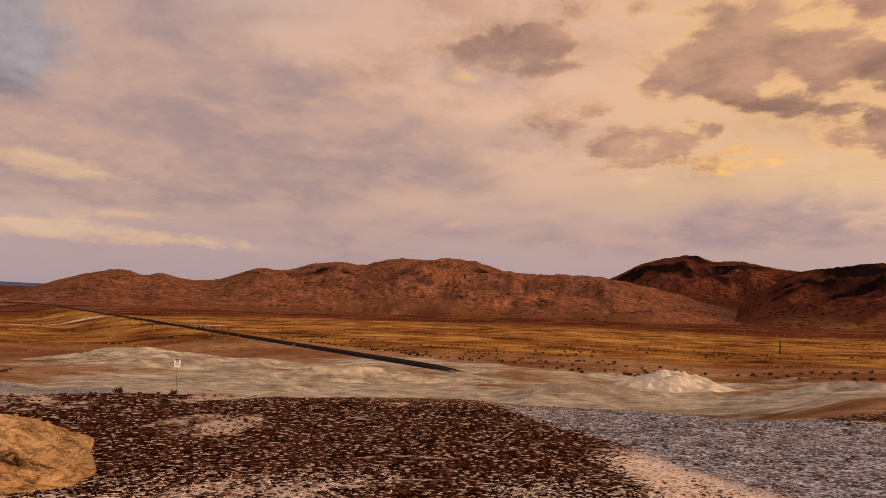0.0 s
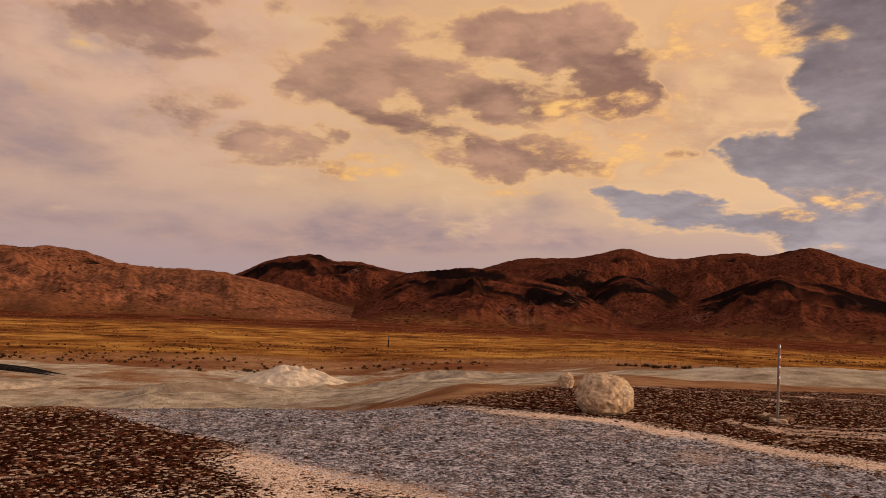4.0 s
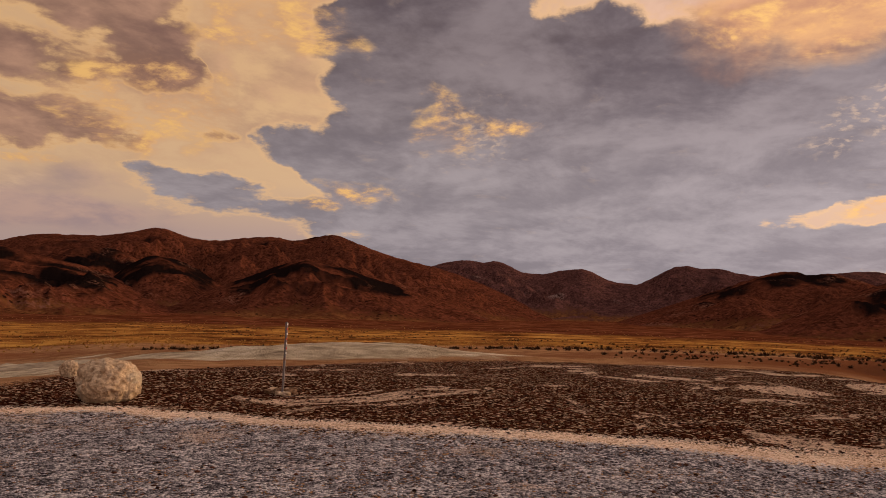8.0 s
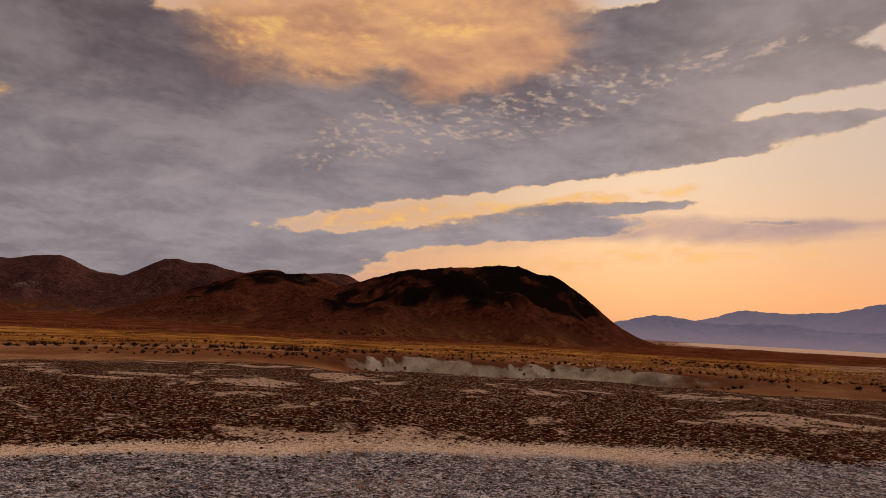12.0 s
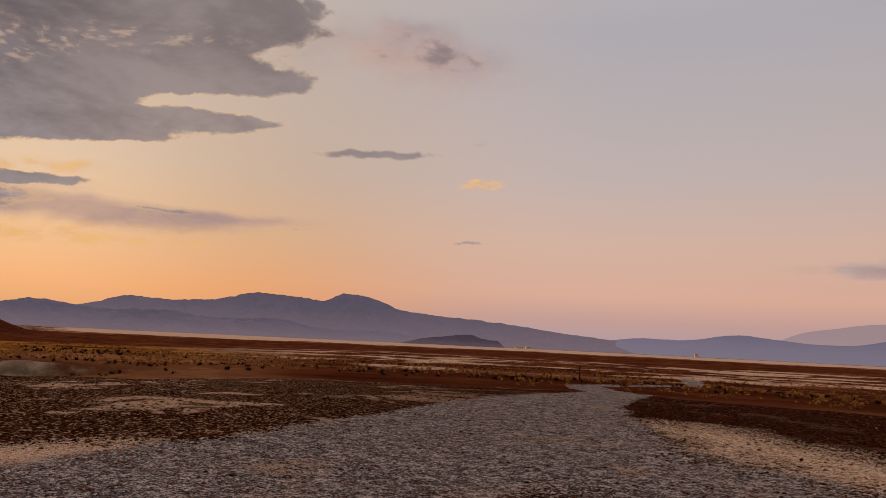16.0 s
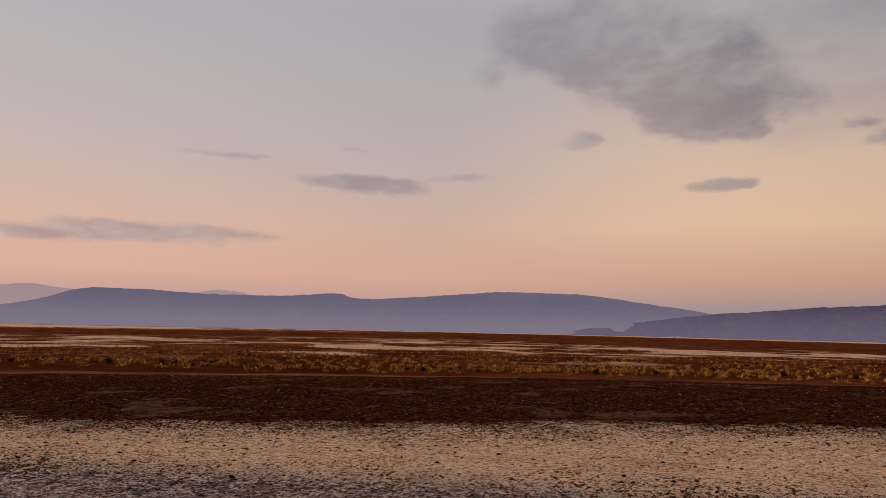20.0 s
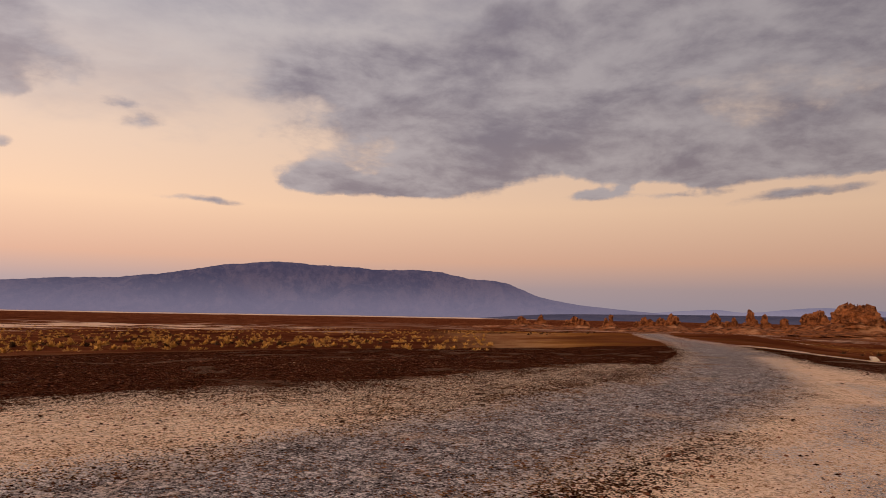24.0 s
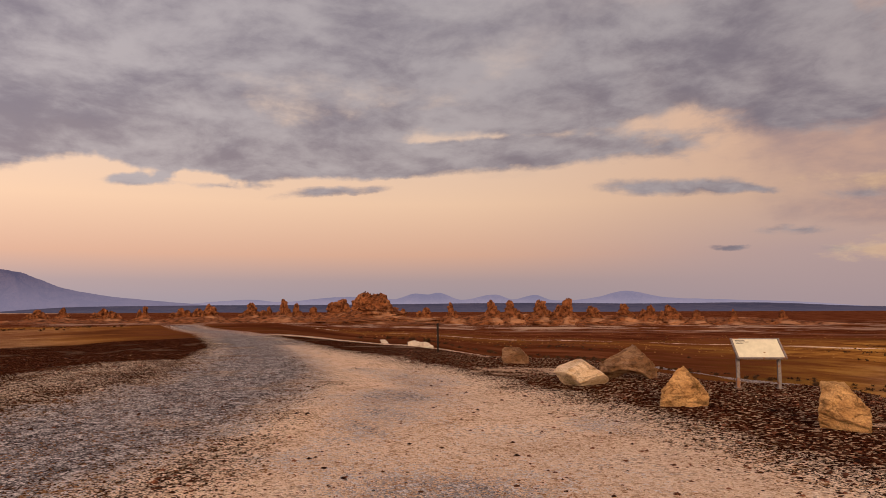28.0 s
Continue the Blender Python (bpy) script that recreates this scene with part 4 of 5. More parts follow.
def hills(name, label, knots, dist, front, back, foot, mat, rough=0.12, seed=1, crag=0.0, kind="", lead=(6.0, 6.0), step=0.10, rows=80, cap=0.3, folds=0.6):
    """A massif round the viewer: its crest runs through the knots (azimuth and elevation in degrees) at dist and sinks to its foot beyond either end."""
    e0 = math.degrees(math.atan2(foot - EYE, dist))
    knots = [(knots[0][0] - lead[0], e0 - 0.05), *knots, (knots[-1][0] + lead[1], e0 - 0.05)]
    az = np.arange(knots[0][0], knots[-1][0] + step, step)
    u = np.linspace(-1, 1, rows)
    A, U = np.meshgrid(az, u)
    top = crest_line(az, knots)[None, :] + 0 * A
    k = 9.0 / dist
    R = dist + np.where(U < 0, U * front, U * back)
    X, Y = R * np.sin(np.radians(A)), R * np.cos(np.radians(A))
    wx, wy = fbm(X * k * 0.8, Y * k * 0.8, 3, seed + 21) - 0.5, fbm(X * k * 0.8 + 9, Y * k * 0.8, 3, seed + 22) - 0.5
    spur = ridged(X * k + 1.5 * wx, Y * k + 1.5 * wy, 5, seed) - 0.62
    d = np.clip(np.abs(U) - spur * folds * np.clip(np.abs(U) * 3, 0, 1) * np.clip((1 - np.abs(U)) * 3, 0, 1), 0, 1)
    S = np.where(np.abs(U) > 0.98, 0, (1 - d ** 1.15) ** (1.6 if kind else 2.1))
    height = EYE + dist * np.tan(np.radians(top)) - foot
    Z = foot - 2.5 + (height + 2.5) * S
    tall = np.minimum(height, 0.7 * height.max())
    rocky = ridged(X * k * 7, Y * k * 7, 5, seed + 9) - 0.62
    Z = Z + tall * rough * rocky * np.clip(3 * S, 0, 0.8)
    Z = Z + tall * rough * 0.35 * (fbm(X * k * 30, Y * k * 30, 3, seed + 12) - 0.5) * np.clip(3 * S, 0, 1)
    me = grid_mesh(name, np.stack([X.ravel(), Y.ravel(), Z.ravel()], 1), len(az), rows)
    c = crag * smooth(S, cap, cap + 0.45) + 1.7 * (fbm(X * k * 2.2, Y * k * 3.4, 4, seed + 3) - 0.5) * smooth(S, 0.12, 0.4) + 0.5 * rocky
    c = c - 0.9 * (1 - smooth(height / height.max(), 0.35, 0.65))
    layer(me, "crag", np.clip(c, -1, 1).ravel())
    layer(me, "low", S.ravel())
    layer(me, "rise", (S * height / height.max()).ravel())
    me.materials.append(mat)
    return tagged(new(name, me), label, "hill" if not kind else "mountains", kind=kind)


hills("hill", "low rusty-brown rocky hills with a crumbling crest", [(-25.9, 0.70), (-23.6, 1.12), (-22.0, 0.74), (-21.3, 0.93), (-19.3, 0.53), (-17.1, 0.64), (-14.1, 1.54), (-11.7, 1.58), (-10.1, 2.06), (-7.6, 2.28), (-6.6, 2.12), (-4.6, 2.53), (-3.3, 2.76), (-1.6, 2.66), (0.6, 2.90), (2.3, 2.68), (4.1, 2.2), (6.8, 1.9), (10.3, 1.89)], 900, 620, 260, -13, HILL, 0.12, 3, 0.12, lead=(5, 14))
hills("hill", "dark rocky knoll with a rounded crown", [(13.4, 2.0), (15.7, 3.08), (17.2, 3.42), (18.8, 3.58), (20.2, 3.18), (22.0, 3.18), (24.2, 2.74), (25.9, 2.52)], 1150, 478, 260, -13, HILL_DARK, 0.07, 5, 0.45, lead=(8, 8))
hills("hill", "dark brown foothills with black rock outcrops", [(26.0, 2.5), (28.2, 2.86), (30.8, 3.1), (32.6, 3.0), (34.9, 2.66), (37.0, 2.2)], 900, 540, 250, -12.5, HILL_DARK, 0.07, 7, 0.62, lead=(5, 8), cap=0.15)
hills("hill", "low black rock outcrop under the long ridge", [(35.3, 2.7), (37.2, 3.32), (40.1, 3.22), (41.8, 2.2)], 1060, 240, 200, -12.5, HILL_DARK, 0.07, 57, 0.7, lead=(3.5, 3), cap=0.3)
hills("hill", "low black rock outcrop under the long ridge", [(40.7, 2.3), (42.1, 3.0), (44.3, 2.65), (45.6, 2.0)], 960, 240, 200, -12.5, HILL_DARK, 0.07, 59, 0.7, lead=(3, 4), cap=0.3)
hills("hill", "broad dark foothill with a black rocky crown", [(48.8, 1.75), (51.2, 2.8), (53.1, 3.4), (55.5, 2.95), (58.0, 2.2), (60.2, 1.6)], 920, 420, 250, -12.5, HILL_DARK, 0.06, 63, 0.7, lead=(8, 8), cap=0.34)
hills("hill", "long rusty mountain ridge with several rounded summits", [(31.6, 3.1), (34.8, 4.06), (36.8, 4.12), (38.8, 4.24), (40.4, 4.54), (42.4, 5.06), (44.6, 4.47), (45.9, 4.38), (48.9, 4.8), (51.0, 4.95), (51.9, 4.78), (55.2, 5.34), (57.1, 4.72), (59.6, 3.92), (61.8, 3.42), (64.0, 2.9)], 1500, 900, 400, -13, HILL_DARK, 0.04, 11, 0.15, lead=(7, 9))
hills("hill", "grey-brown rolling hills in the middle distance", [(63.4, 3.38), (65.6, 3.82), (67.0, 3.7), (67.8, 3.84), (70.1, 3.0), (71.5, 2.92), (72.6, 3.16), (74.5, 3.37), (76.5, 2.6), (78.6, 2.3)], 1900, 820, 400, -13, HILL_FAR, 0.05, 13, 0.05, lead=(7, 9))
hills("hill", "conical grey-brown hill with a pointed top", [(78.6, 2.32), (82.1, 3.84), (82.9, 3.66), (84.1, 3.69), (85.9, 3.32), (87.2, 3.14), (91.0, 3.30), (94.5, 3.5), (95.6, 3.05)], 1800, 760, 400, -13, HILL_FAR, 0.04, 17, 0.05, lead=(9, 6))
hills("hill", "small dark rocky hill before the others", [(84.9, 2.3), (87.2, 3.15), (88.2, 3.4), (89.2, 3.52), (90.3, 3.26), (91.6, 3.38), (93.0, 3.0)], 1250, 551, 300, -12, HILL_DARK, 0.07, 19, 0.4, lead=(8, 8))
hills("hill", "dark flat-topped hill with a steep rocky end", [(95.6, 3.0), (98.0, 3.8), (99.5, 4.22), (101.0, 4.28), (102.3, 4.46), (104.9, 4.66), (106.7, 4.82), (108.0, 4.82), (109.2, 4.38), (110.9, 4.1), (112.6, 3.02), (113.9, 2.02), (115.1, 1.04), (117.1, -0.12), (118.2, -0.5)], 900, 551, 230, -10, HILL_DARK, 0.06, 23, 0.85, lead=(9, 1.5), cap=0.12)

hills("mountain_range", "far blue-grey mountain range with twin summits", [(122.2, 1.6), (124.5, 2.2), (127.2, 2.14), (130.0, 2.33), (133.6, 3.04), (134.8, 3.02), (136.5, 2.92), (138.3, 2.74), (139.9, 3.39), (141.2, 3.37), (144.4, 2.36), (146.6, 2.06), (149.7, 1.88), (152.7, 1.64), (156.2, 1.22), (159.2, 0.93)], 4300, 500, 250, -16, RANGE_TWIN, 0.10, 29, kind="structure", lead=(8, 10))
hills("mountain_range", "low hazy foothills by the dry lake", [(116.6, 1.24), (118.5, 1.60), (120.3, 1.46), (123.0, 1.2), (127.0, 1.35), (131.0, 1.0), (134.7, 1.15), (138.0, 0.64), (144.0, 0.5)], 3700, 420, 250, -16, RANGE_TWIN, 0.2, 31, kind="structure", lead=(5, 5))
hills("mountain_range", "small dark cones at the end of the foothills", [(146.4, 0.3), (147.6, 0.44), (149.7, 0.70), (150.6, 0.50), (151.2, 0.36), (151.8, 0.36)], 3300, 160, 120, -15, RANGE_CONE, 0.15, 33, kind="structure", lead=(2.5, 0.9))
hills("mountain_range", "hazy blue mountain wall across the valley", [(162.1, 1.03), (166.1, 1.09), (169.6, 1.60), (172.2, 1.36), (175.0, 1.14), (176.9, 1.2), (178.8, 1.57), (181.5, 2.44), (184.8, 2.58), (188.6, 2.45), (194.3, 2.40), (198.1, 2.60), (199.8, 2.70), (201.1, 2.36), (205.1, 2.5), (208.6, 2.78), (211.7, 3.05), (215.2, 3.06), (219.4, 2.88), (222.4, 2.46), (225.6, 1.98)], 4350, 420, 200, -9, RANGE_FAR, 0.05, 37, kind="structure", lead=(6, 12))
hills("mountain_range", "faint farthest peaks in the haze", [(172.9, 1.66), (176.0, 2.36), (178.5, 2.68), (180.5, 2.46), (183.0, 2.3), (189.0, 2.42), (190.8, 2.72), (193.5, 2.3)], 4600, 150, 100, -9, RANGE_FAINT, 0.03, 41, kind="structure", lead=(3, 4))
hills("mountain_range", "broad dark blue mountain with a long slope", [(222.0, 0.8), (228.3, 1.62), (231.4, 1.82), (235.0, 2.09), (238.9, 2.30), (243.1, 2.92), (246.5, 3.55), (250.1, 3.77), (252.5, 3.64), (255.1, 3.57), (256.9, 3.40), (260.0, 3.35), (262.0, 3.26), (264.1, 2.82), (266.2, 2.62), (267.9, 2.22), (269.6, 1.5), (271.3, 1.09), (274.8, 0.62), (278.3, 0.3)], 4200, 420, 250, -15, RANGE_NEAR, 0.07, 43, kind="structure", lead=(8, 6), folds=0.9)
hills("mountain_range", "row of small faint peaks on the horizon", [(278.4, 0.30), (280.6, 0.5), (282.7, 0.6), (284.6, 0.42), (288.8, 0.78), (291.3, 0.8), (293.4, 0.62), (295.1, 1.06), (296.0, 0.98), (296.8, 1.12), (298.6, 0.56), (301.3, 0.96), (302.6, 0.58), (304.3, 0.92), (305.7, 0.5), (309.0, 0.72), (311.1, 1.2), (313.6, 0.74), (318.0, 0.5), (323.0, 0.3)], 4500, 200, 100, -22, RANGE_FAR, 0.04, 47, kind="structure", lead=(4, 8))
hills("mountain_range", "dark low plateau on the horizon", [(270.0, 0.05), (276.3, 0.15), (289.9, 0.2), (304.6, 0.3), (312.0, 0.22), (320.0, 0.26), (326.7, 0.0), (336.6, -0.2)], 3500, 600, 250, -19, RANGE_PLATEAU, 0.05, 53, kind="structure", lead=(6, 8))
hills("hill", "low rusty aprons of rubble under the tufa towers", [(258.0, -1.0), (264.0, -0.9), (270.0, -0.78), (274.0, -0.95), (278.5, -0.68), (281.5, -0.9), (284.5, -0.55), (287.5, -0.72), (291.5, -0.12), (295.0, -0.75), (299.0, -0.65), (303.0, -0.5), (308.0, -0.7), (312.0, -0.6), (316.0, -0.85), (319.0, -0.8), (323.0, -1.0)], 672, 62, 60, -14, PINNACLE, 0.25, 61, lead=(5, 5), step=0.09, rows=40)

# ---------------------------------------------------------------- building helpers


def part(name, bm, mat, parent=None, label="", m=None):
    """Links a bmesh as one mesh object, under a thing or a part."""
    me = bpy.data.meshes.new(name)
    bm.to_mesh(me)
    bm.free()
    me.materials.append(mat)
    ob = new(name, me)
    if m is not None:
        ob.matrix_basis = m
    if parent is not None:
        ob.parent = parent
    if label:
        ob["label"] = label
    return ob


def smooth_faces(bm):
    for f in bm.faces:
        f.smooth = True


def bevel(bm, width, segments=2):
    bmesh.ops.bevel(bm, geom=list(bm.edges), offset=width, segments=segments, affect="EDGES", profile=0.6)


def box(sx, sy, sz, m=None, edge=0.0):
    bm = bmesh.new()
    bmesh.ops.create_cube(bm, size=1.0)
    bmesh.ops.scale(bm, vec=(sx, sy, sz), verts=bm.verts)
    if edge:
        bevel(bm, edge)
    if m is not None:
        bmesh.ops.transform(bm, matrix=m, verts=bm.verts)
    return bm


def angular_rock(size, seed, cuts=(), chips=9, fine=0.045, hollow=0.0):
    """A split block: a box cleft along the given planes (normal and distance) and chipped by a few more, then roughened."""
    rng = random.Random(seed)
    bm = bmesh.new()
    bmesh.ops.create_cube(bm, size=2.0)
    planes = [(Vector(c[:3]).normalized(), c[3]) for c in cuts]
    for k in range(chips):
        n = Vector((rng.gauss(0, 1), rng.gauss(0, 1), rng.gauss(0.15, 0.8))).normalized()
        planes.append((n, rng.uniform(0.80, 1.02)))
    for n, d in planes:
        bmesh.ops.bisect_plane(bm, geom=list(bm.verts) + list(bm.edges) + list(bm.faces), plane_co=n * d, plane_no=n, clear_outer=True)
        bmesh.ops.convex_hull(bm, input=bm.verts)
        bmesh.ops.delete(bm, geom=[v for v in bm.verts if not v.link_faces], context="VERTS")
    bmesh.ops.dissolve_limit(bm, angle_limit=0.05, verts=list(bm.verts), edges=list(bm.edges))
    bmesh.ops.bevel(bm, geom=list(bm.edges), offset=0.03, segments=2, affect="EDGES", profile=0.5)
    bmesh.ops.triangulate(bm, faces=bm.faces)
    limit = 0.07 if size[0] > 0.3 else 0.4
    for k in range(5):
        long = [e for e in bm.edges if e.calc_length() > limit]
        if long:
            bmesh.ops.subdivide_edges(bm, edges=long, cuts=1)
            bmesh.ops.triangulate(bm, faces=[f for f in bm.faces if len(f.verts) > 3])
    bm.normal_update()
    off = Vector((seed * 3.7, seed * 1.3, 0))
    moves = []
    for v in bm.verts:
        q = Vector((v.co.x * 1.0, v.co.y * 0.8, v.co.z * 2.2 + 0.7 * v.co.x))
        n = noise.fractal(q * 1.2 + off, 0.8, 2.0, 6)
        chip = max(0.0, noise.noise(v.co * 2.1 + off) - 0.15)
        crack = max(0.0, 0.06 - abs(noise.noise(q * 0.9 + off * 2))) / 0.06
        moves.append(v.normal * fine * (n * 2.0 - chip * 3.6 - crack * 1.1))
    for v, d in zip(bm.verts, moves):
        v.co += d
        if hollow and v.co.z < 0.25:
            v.co.z += hollow * max(0.0, 1 - ((v.co.x - 0.1) / 0.8) ** 2) * (0.25 - v.co.z)
    for v in bm.verts:
        v.co = Vector((v.co.x * size[0] / 2, v.co.y * size[1] / 2, v.co.z * size[2] / 2))
    return bm


def tufa_boulder(size, seed):
    """A rounded, pitted lump."""
    bm = bmesh.new()
    bmesh.ops.create_icosphere(bm, subdivisions=5, radius=1.0)
    off = Vector((seed, seed * 2.1, 3))
    for v in bm.verts:
        d = v.co.normalized()
        n = noise.fractal(d * 1.3 + off, 1.0, 2.0, 3)
        knob = noise.fractal(d * 6 + off, 0.8, 2.0, 4)
        pit = max(0.0, noise.noise(d * 8.5 + off) - 0.18)
        q = 1 + 0.20 * n + 0.07 * knob - 0.34 * pit
        box_ = 1 / max(abs(d.x), abs(d.y), abs(d.z)) ** 0.10
        v.co = d * q * box_
        v.co.z = max(v.co.z, -0.8)
        v.co = Vector((v.co.x * size[0] / 2.15, v.co.y * size[1] / 2.15, v.co.z * size[2] / 1.9))
    smooth_faces(bm)
    return bm


def stand(x, y, sink=0.0, turn=0.0, rx=0.0, ry=0.0):
    return pose(x, y, level_at(x, y) - sink, rx, ry, turn)


# ---------------------------------------------------------------- boulders


def boulder(label, bm, mat, x, y, lift, turn=0.0, group="", rx=0.0, ry=0.0):
    ob = part("boulder", bm, mat, None, "", pose(x, y, level_at(x, y) + lift, rx, ry, turn))
    return tagged(ob, label, "boulder", group)


ROW = "boulders along the pullout"
boulder("big rough sandstone block split by a slanting pale face", angular_rock((1.36, 1.1, 0.84), 4, ((0.55, -0.25, 0.8, 0.44), (-0.7, 0.1, 0.6, 0.80), (0.2, -0.8, 0.55, 0.70))), SANDSTONE, -3.55, 6.1, 0.14, 29, ROW)
boulder("flat-topped tan sandstone block on dark gravel", angular_rock((0.62, 0.56, 0.62), 12, ((0.75, 0.0, 0.66, 0.80), (-0.95, -0.1, 0.2, 0.88), (0.1, -0.9, 0.35, 0.84)), 5), SANDSTONE, -7.4, 8.5, 0.24, 34, ROW)
boulder("tan triangular sandstone rock on dark gravel", angular_rock((0.72, 0.56, 0.68), 9, ((0.75, 0.0, 0.62, 0.62), (-0.82, 0.0, 0.5, 0.74), (0.0, -0.8, 0.6, 0.70)), 7), SANDSTONE, -10.2, 8.6, 0.26, 43, ROW)
boulder("pale cream rounded slab of limestone", angular_rock((1.08, 0.8, 0.62), 21, ((-0.55, -0.2, 0.8, 0.66), (0.72, 0.0, 0.6, 0.62), (0.1, -0.75, 0.6, 0.66), (-0.7, -0.5, -0.5, 0.7), (0.5, -0.5, -0.7, 0.75)), 12, 0.022), PALE_STONE, -13.35, 8.95, 0.22, 55, ROW)
boulder("brown overhanging slab propped beside the pale rock", angular_rock((1.2, 0.9, 0.82), 33, ((-0.6, 0.0, 0.8, 0.62), (0.75, 0.0, 0.5, 0.75), (0.0, -0.7, 0.7, 0.7)), 9, 0.03, 0.45), BROWN_STONE, -13.75, 10.55, 0.30, 55, ROW)
boulder("low brown block of stone at the track's edge", angular_rock((0.74, 0.5, 0.50), 27, ((0.8, 0, 0.5, 0.75),)), BROWN_STONE, -19.1, 11.1, 0.2, 60, ROW)
for k, (x, y, w) in enumerate(((-37.2, 14.6, 0.40), (-33.4, 14.6, 0.55), (-32.7, 14.5, 0.42), (-32.0, 14.5, 0.50), (-31.3, 14.4, 0.30))):
    boulder("small white rock beside the gravel track", angular_rock((w, w * 0.8, w * 0.6), 70 + k), WHITE_ROCK, x, y, w * 0.2, 40 * k, "white rocks by the track")
boulder("large rounded pitted tufa boulder on dark gravel", tufa_boulder((1.08, 0.88, 0.72), 2.3), TUFA, 8.4, 9.6, 0.24, 10, "tufa boulders")
boulder("small pitted tufa boulder behind the large one", tufa_boulder((0.40, 0.36, 0.38), 6.1), TUFA, 10.2, 12.9, 0.12, 70, "tufa boulders")


# ---------------------------------------------------------------- posts and signs


def striped_stake(x, y, h):
    base = tagged(new("marker_stake"), "thin steel stake with faded red and white bands among stones", "marker post")
    base.matrix_basis = stand(x, y, 0.0, 20, 1.0, -1.5)
    bm = bmesh.new()
    for px in (-0.022, 0.022):
        t = box(0.006, 0.03, h + 0.2, pose(px, 0.012, h / 2 - 0.1))
        me = bpy.data.meshes.new("tmp"); t.to_mesh(me); t.free(); bm.from_mesh(me); bpy.data.meshes.remove(me)
    t = box(0.046, 0.006, h + 0.2, pose(0, 0, h / 2 - 0.1))
    me = bpy.data.meshes.new("tmp"); t.to_mesh(me); t.free(); bm.from_mesh(me); bpy.data.meshes.remove(me)
    part("post", bm, STEEL, base)
    for k in range(7):
        part("band", box(0.054, 0.004, 0.035, pose(0, -0.006, h - 0.04 - 0.085 * k)), BRICKRED if k % 2 else WHITE, base, "faded red band" if k % 2 else "faded white band")
    rng = random.Random(5)
    for k in range(14):
        a, d = rng.uniform(0, 6.28), rng.uniform(0.1, 0.42)
        s = rng.uniform(0.10, 0.2)
        part("stone", angular_rock((s, s * 0.8, s * 0.5), 60 + k, (), 7), BROWN_STONE if k % 3 else PALE_STONE, base, "", pose(math.cos(a) * d, math.sin(a) * d * 0.6, s * 0.12, 0, 0, rng.uniform(0, 360)))
    return base


def marker_post(x, y, h, w=0.09, label="dark weathered wooden marker post with drilled holes"):
    base = tagged(new("marker_post"), label, "marker post")
    base.matrix_basis = stand(x, y, 0.0, -35, 0.6, 0.8)
    part("post", box(w, w * 0.55, h + 0.3, pose(0, 0, h / 2 - 0.15), w * 0.06), TIMBER, base)
    # pale squares added on the face in place of the drilled holes
    for k in range(5):
        part("hole_square", box(w * 0.42, 0.004, w * 0.42, pose(0, -w * 0.28 - 0.002, h - 0.09 - 0.13 * k), 0.0), PANEL, base, "small pale square standing for a drilled hole")
    return base


def info_panel(x, y, turn):
    base = tagged(new("information_sign"), "low slanted information panel with a sun-bleached face on two steel posts", "sign")
    base.matrix_basis = stand(x, y, 0.0, turn) @ Matrix.Diagonal((0.89, 0.89, 0.92, 1))
    for sx in (-0.43, 0.43):
        p = part("post", box(0.07, 0.07, 0.95, pose(sx, 0.05, 0.30), 0.006), STEEL, base)
        part("foot_plate", box(0.14, 0.14, 0.012, pose(sx, 0.05, 0.006), 0.002), STEEL, base)
    tilt = pose(0, 0.03, 0.82, 38)
    board = part("board", box(1.02, 0.62, 0.02, None, 0.003), STEEL, base, "", tilt)
    part("face", box(0.94, 0.56, 0.008, pose(0, 0, 0.012), 0.001), PANEL, board, "pale yellowed printed face")
    for sx in (-0.50, 0.50):
        part("edge_rail", box(0.035, 0.62, 0.05, pose(sx, 0, 0.004), 0.006), STEEL, board, "grey side rail")
    part("front_rail", box(0.96, 0.03, 0.04, pose(0, -0.30, 0.0), 0.005), STEEL, board)
    part("back_rail", box(0.96, 0.03, 0.04, pose(0, 0.30, 0.0), 0.005), STEEL, board)
    rng = random.Random(3)
    for k in range(3):
        w = (0.20, 0.28, 0.16)[k]
        part("text_line", box(w, 0.018, 0.002, pose(-0.43 + w / 2, 0.23 - 0.04 * k, 0.018)), INK, board, "line of unreadable dark print")
    part("stain", box(0.04, 0.03, 0.001, pose(0.09, -0.14, 0.0175)), BROWN_STONE, board, "small brown stain")
    return base


def warning_sign(x, y, turn):
    base = tagged(new("warning_sign"), "small white metal warning sign with dark print on a post", "sign")
    base.matrix_basis = stand(x, y, 0.0, turn)
    part("post", box(0.04, 0.03, 1.45, pose(0, 0, 0.55), 0.004), STEEL, base)
    plate = part("plate", box(0.29, 0.006, 0.40, pose(0, -0.022, 1.10), 0.0), WHITE, base)
    part("header_bar", box(0.25, 0.004, 0.07, pose(0, -0.028, 1.255)), INK, plate, "dark heading bar")
    part("symbol", box(0.14, 0.004, 0.06, pose(0, -0.028, 1.165)), BRICKRED, plate, "red printed block")
    for k in range(3):
        part("text_line", box(0.20 - 0.03 * k, 0.004, 0.016, pose(0, -0.028, 1.09 - 0.045 * k)), INK, plate, "line of unreadable dark print")
    return base


striped_stake(10.9, 8.2, 1.25)
info_panel(-11.1, 11.45, 58)
warning_sign(-12.3, 34.6, 8)
marker_post(-25.8, 12.0, 1.05, 0.12)
marker_post(22.0, -53.0, 1.1, 0.1, "thin dark post beside the winding track")
marker_post(60.0, 131.0, 2.2, 0.2, "lone weathered wooden post on the plain")


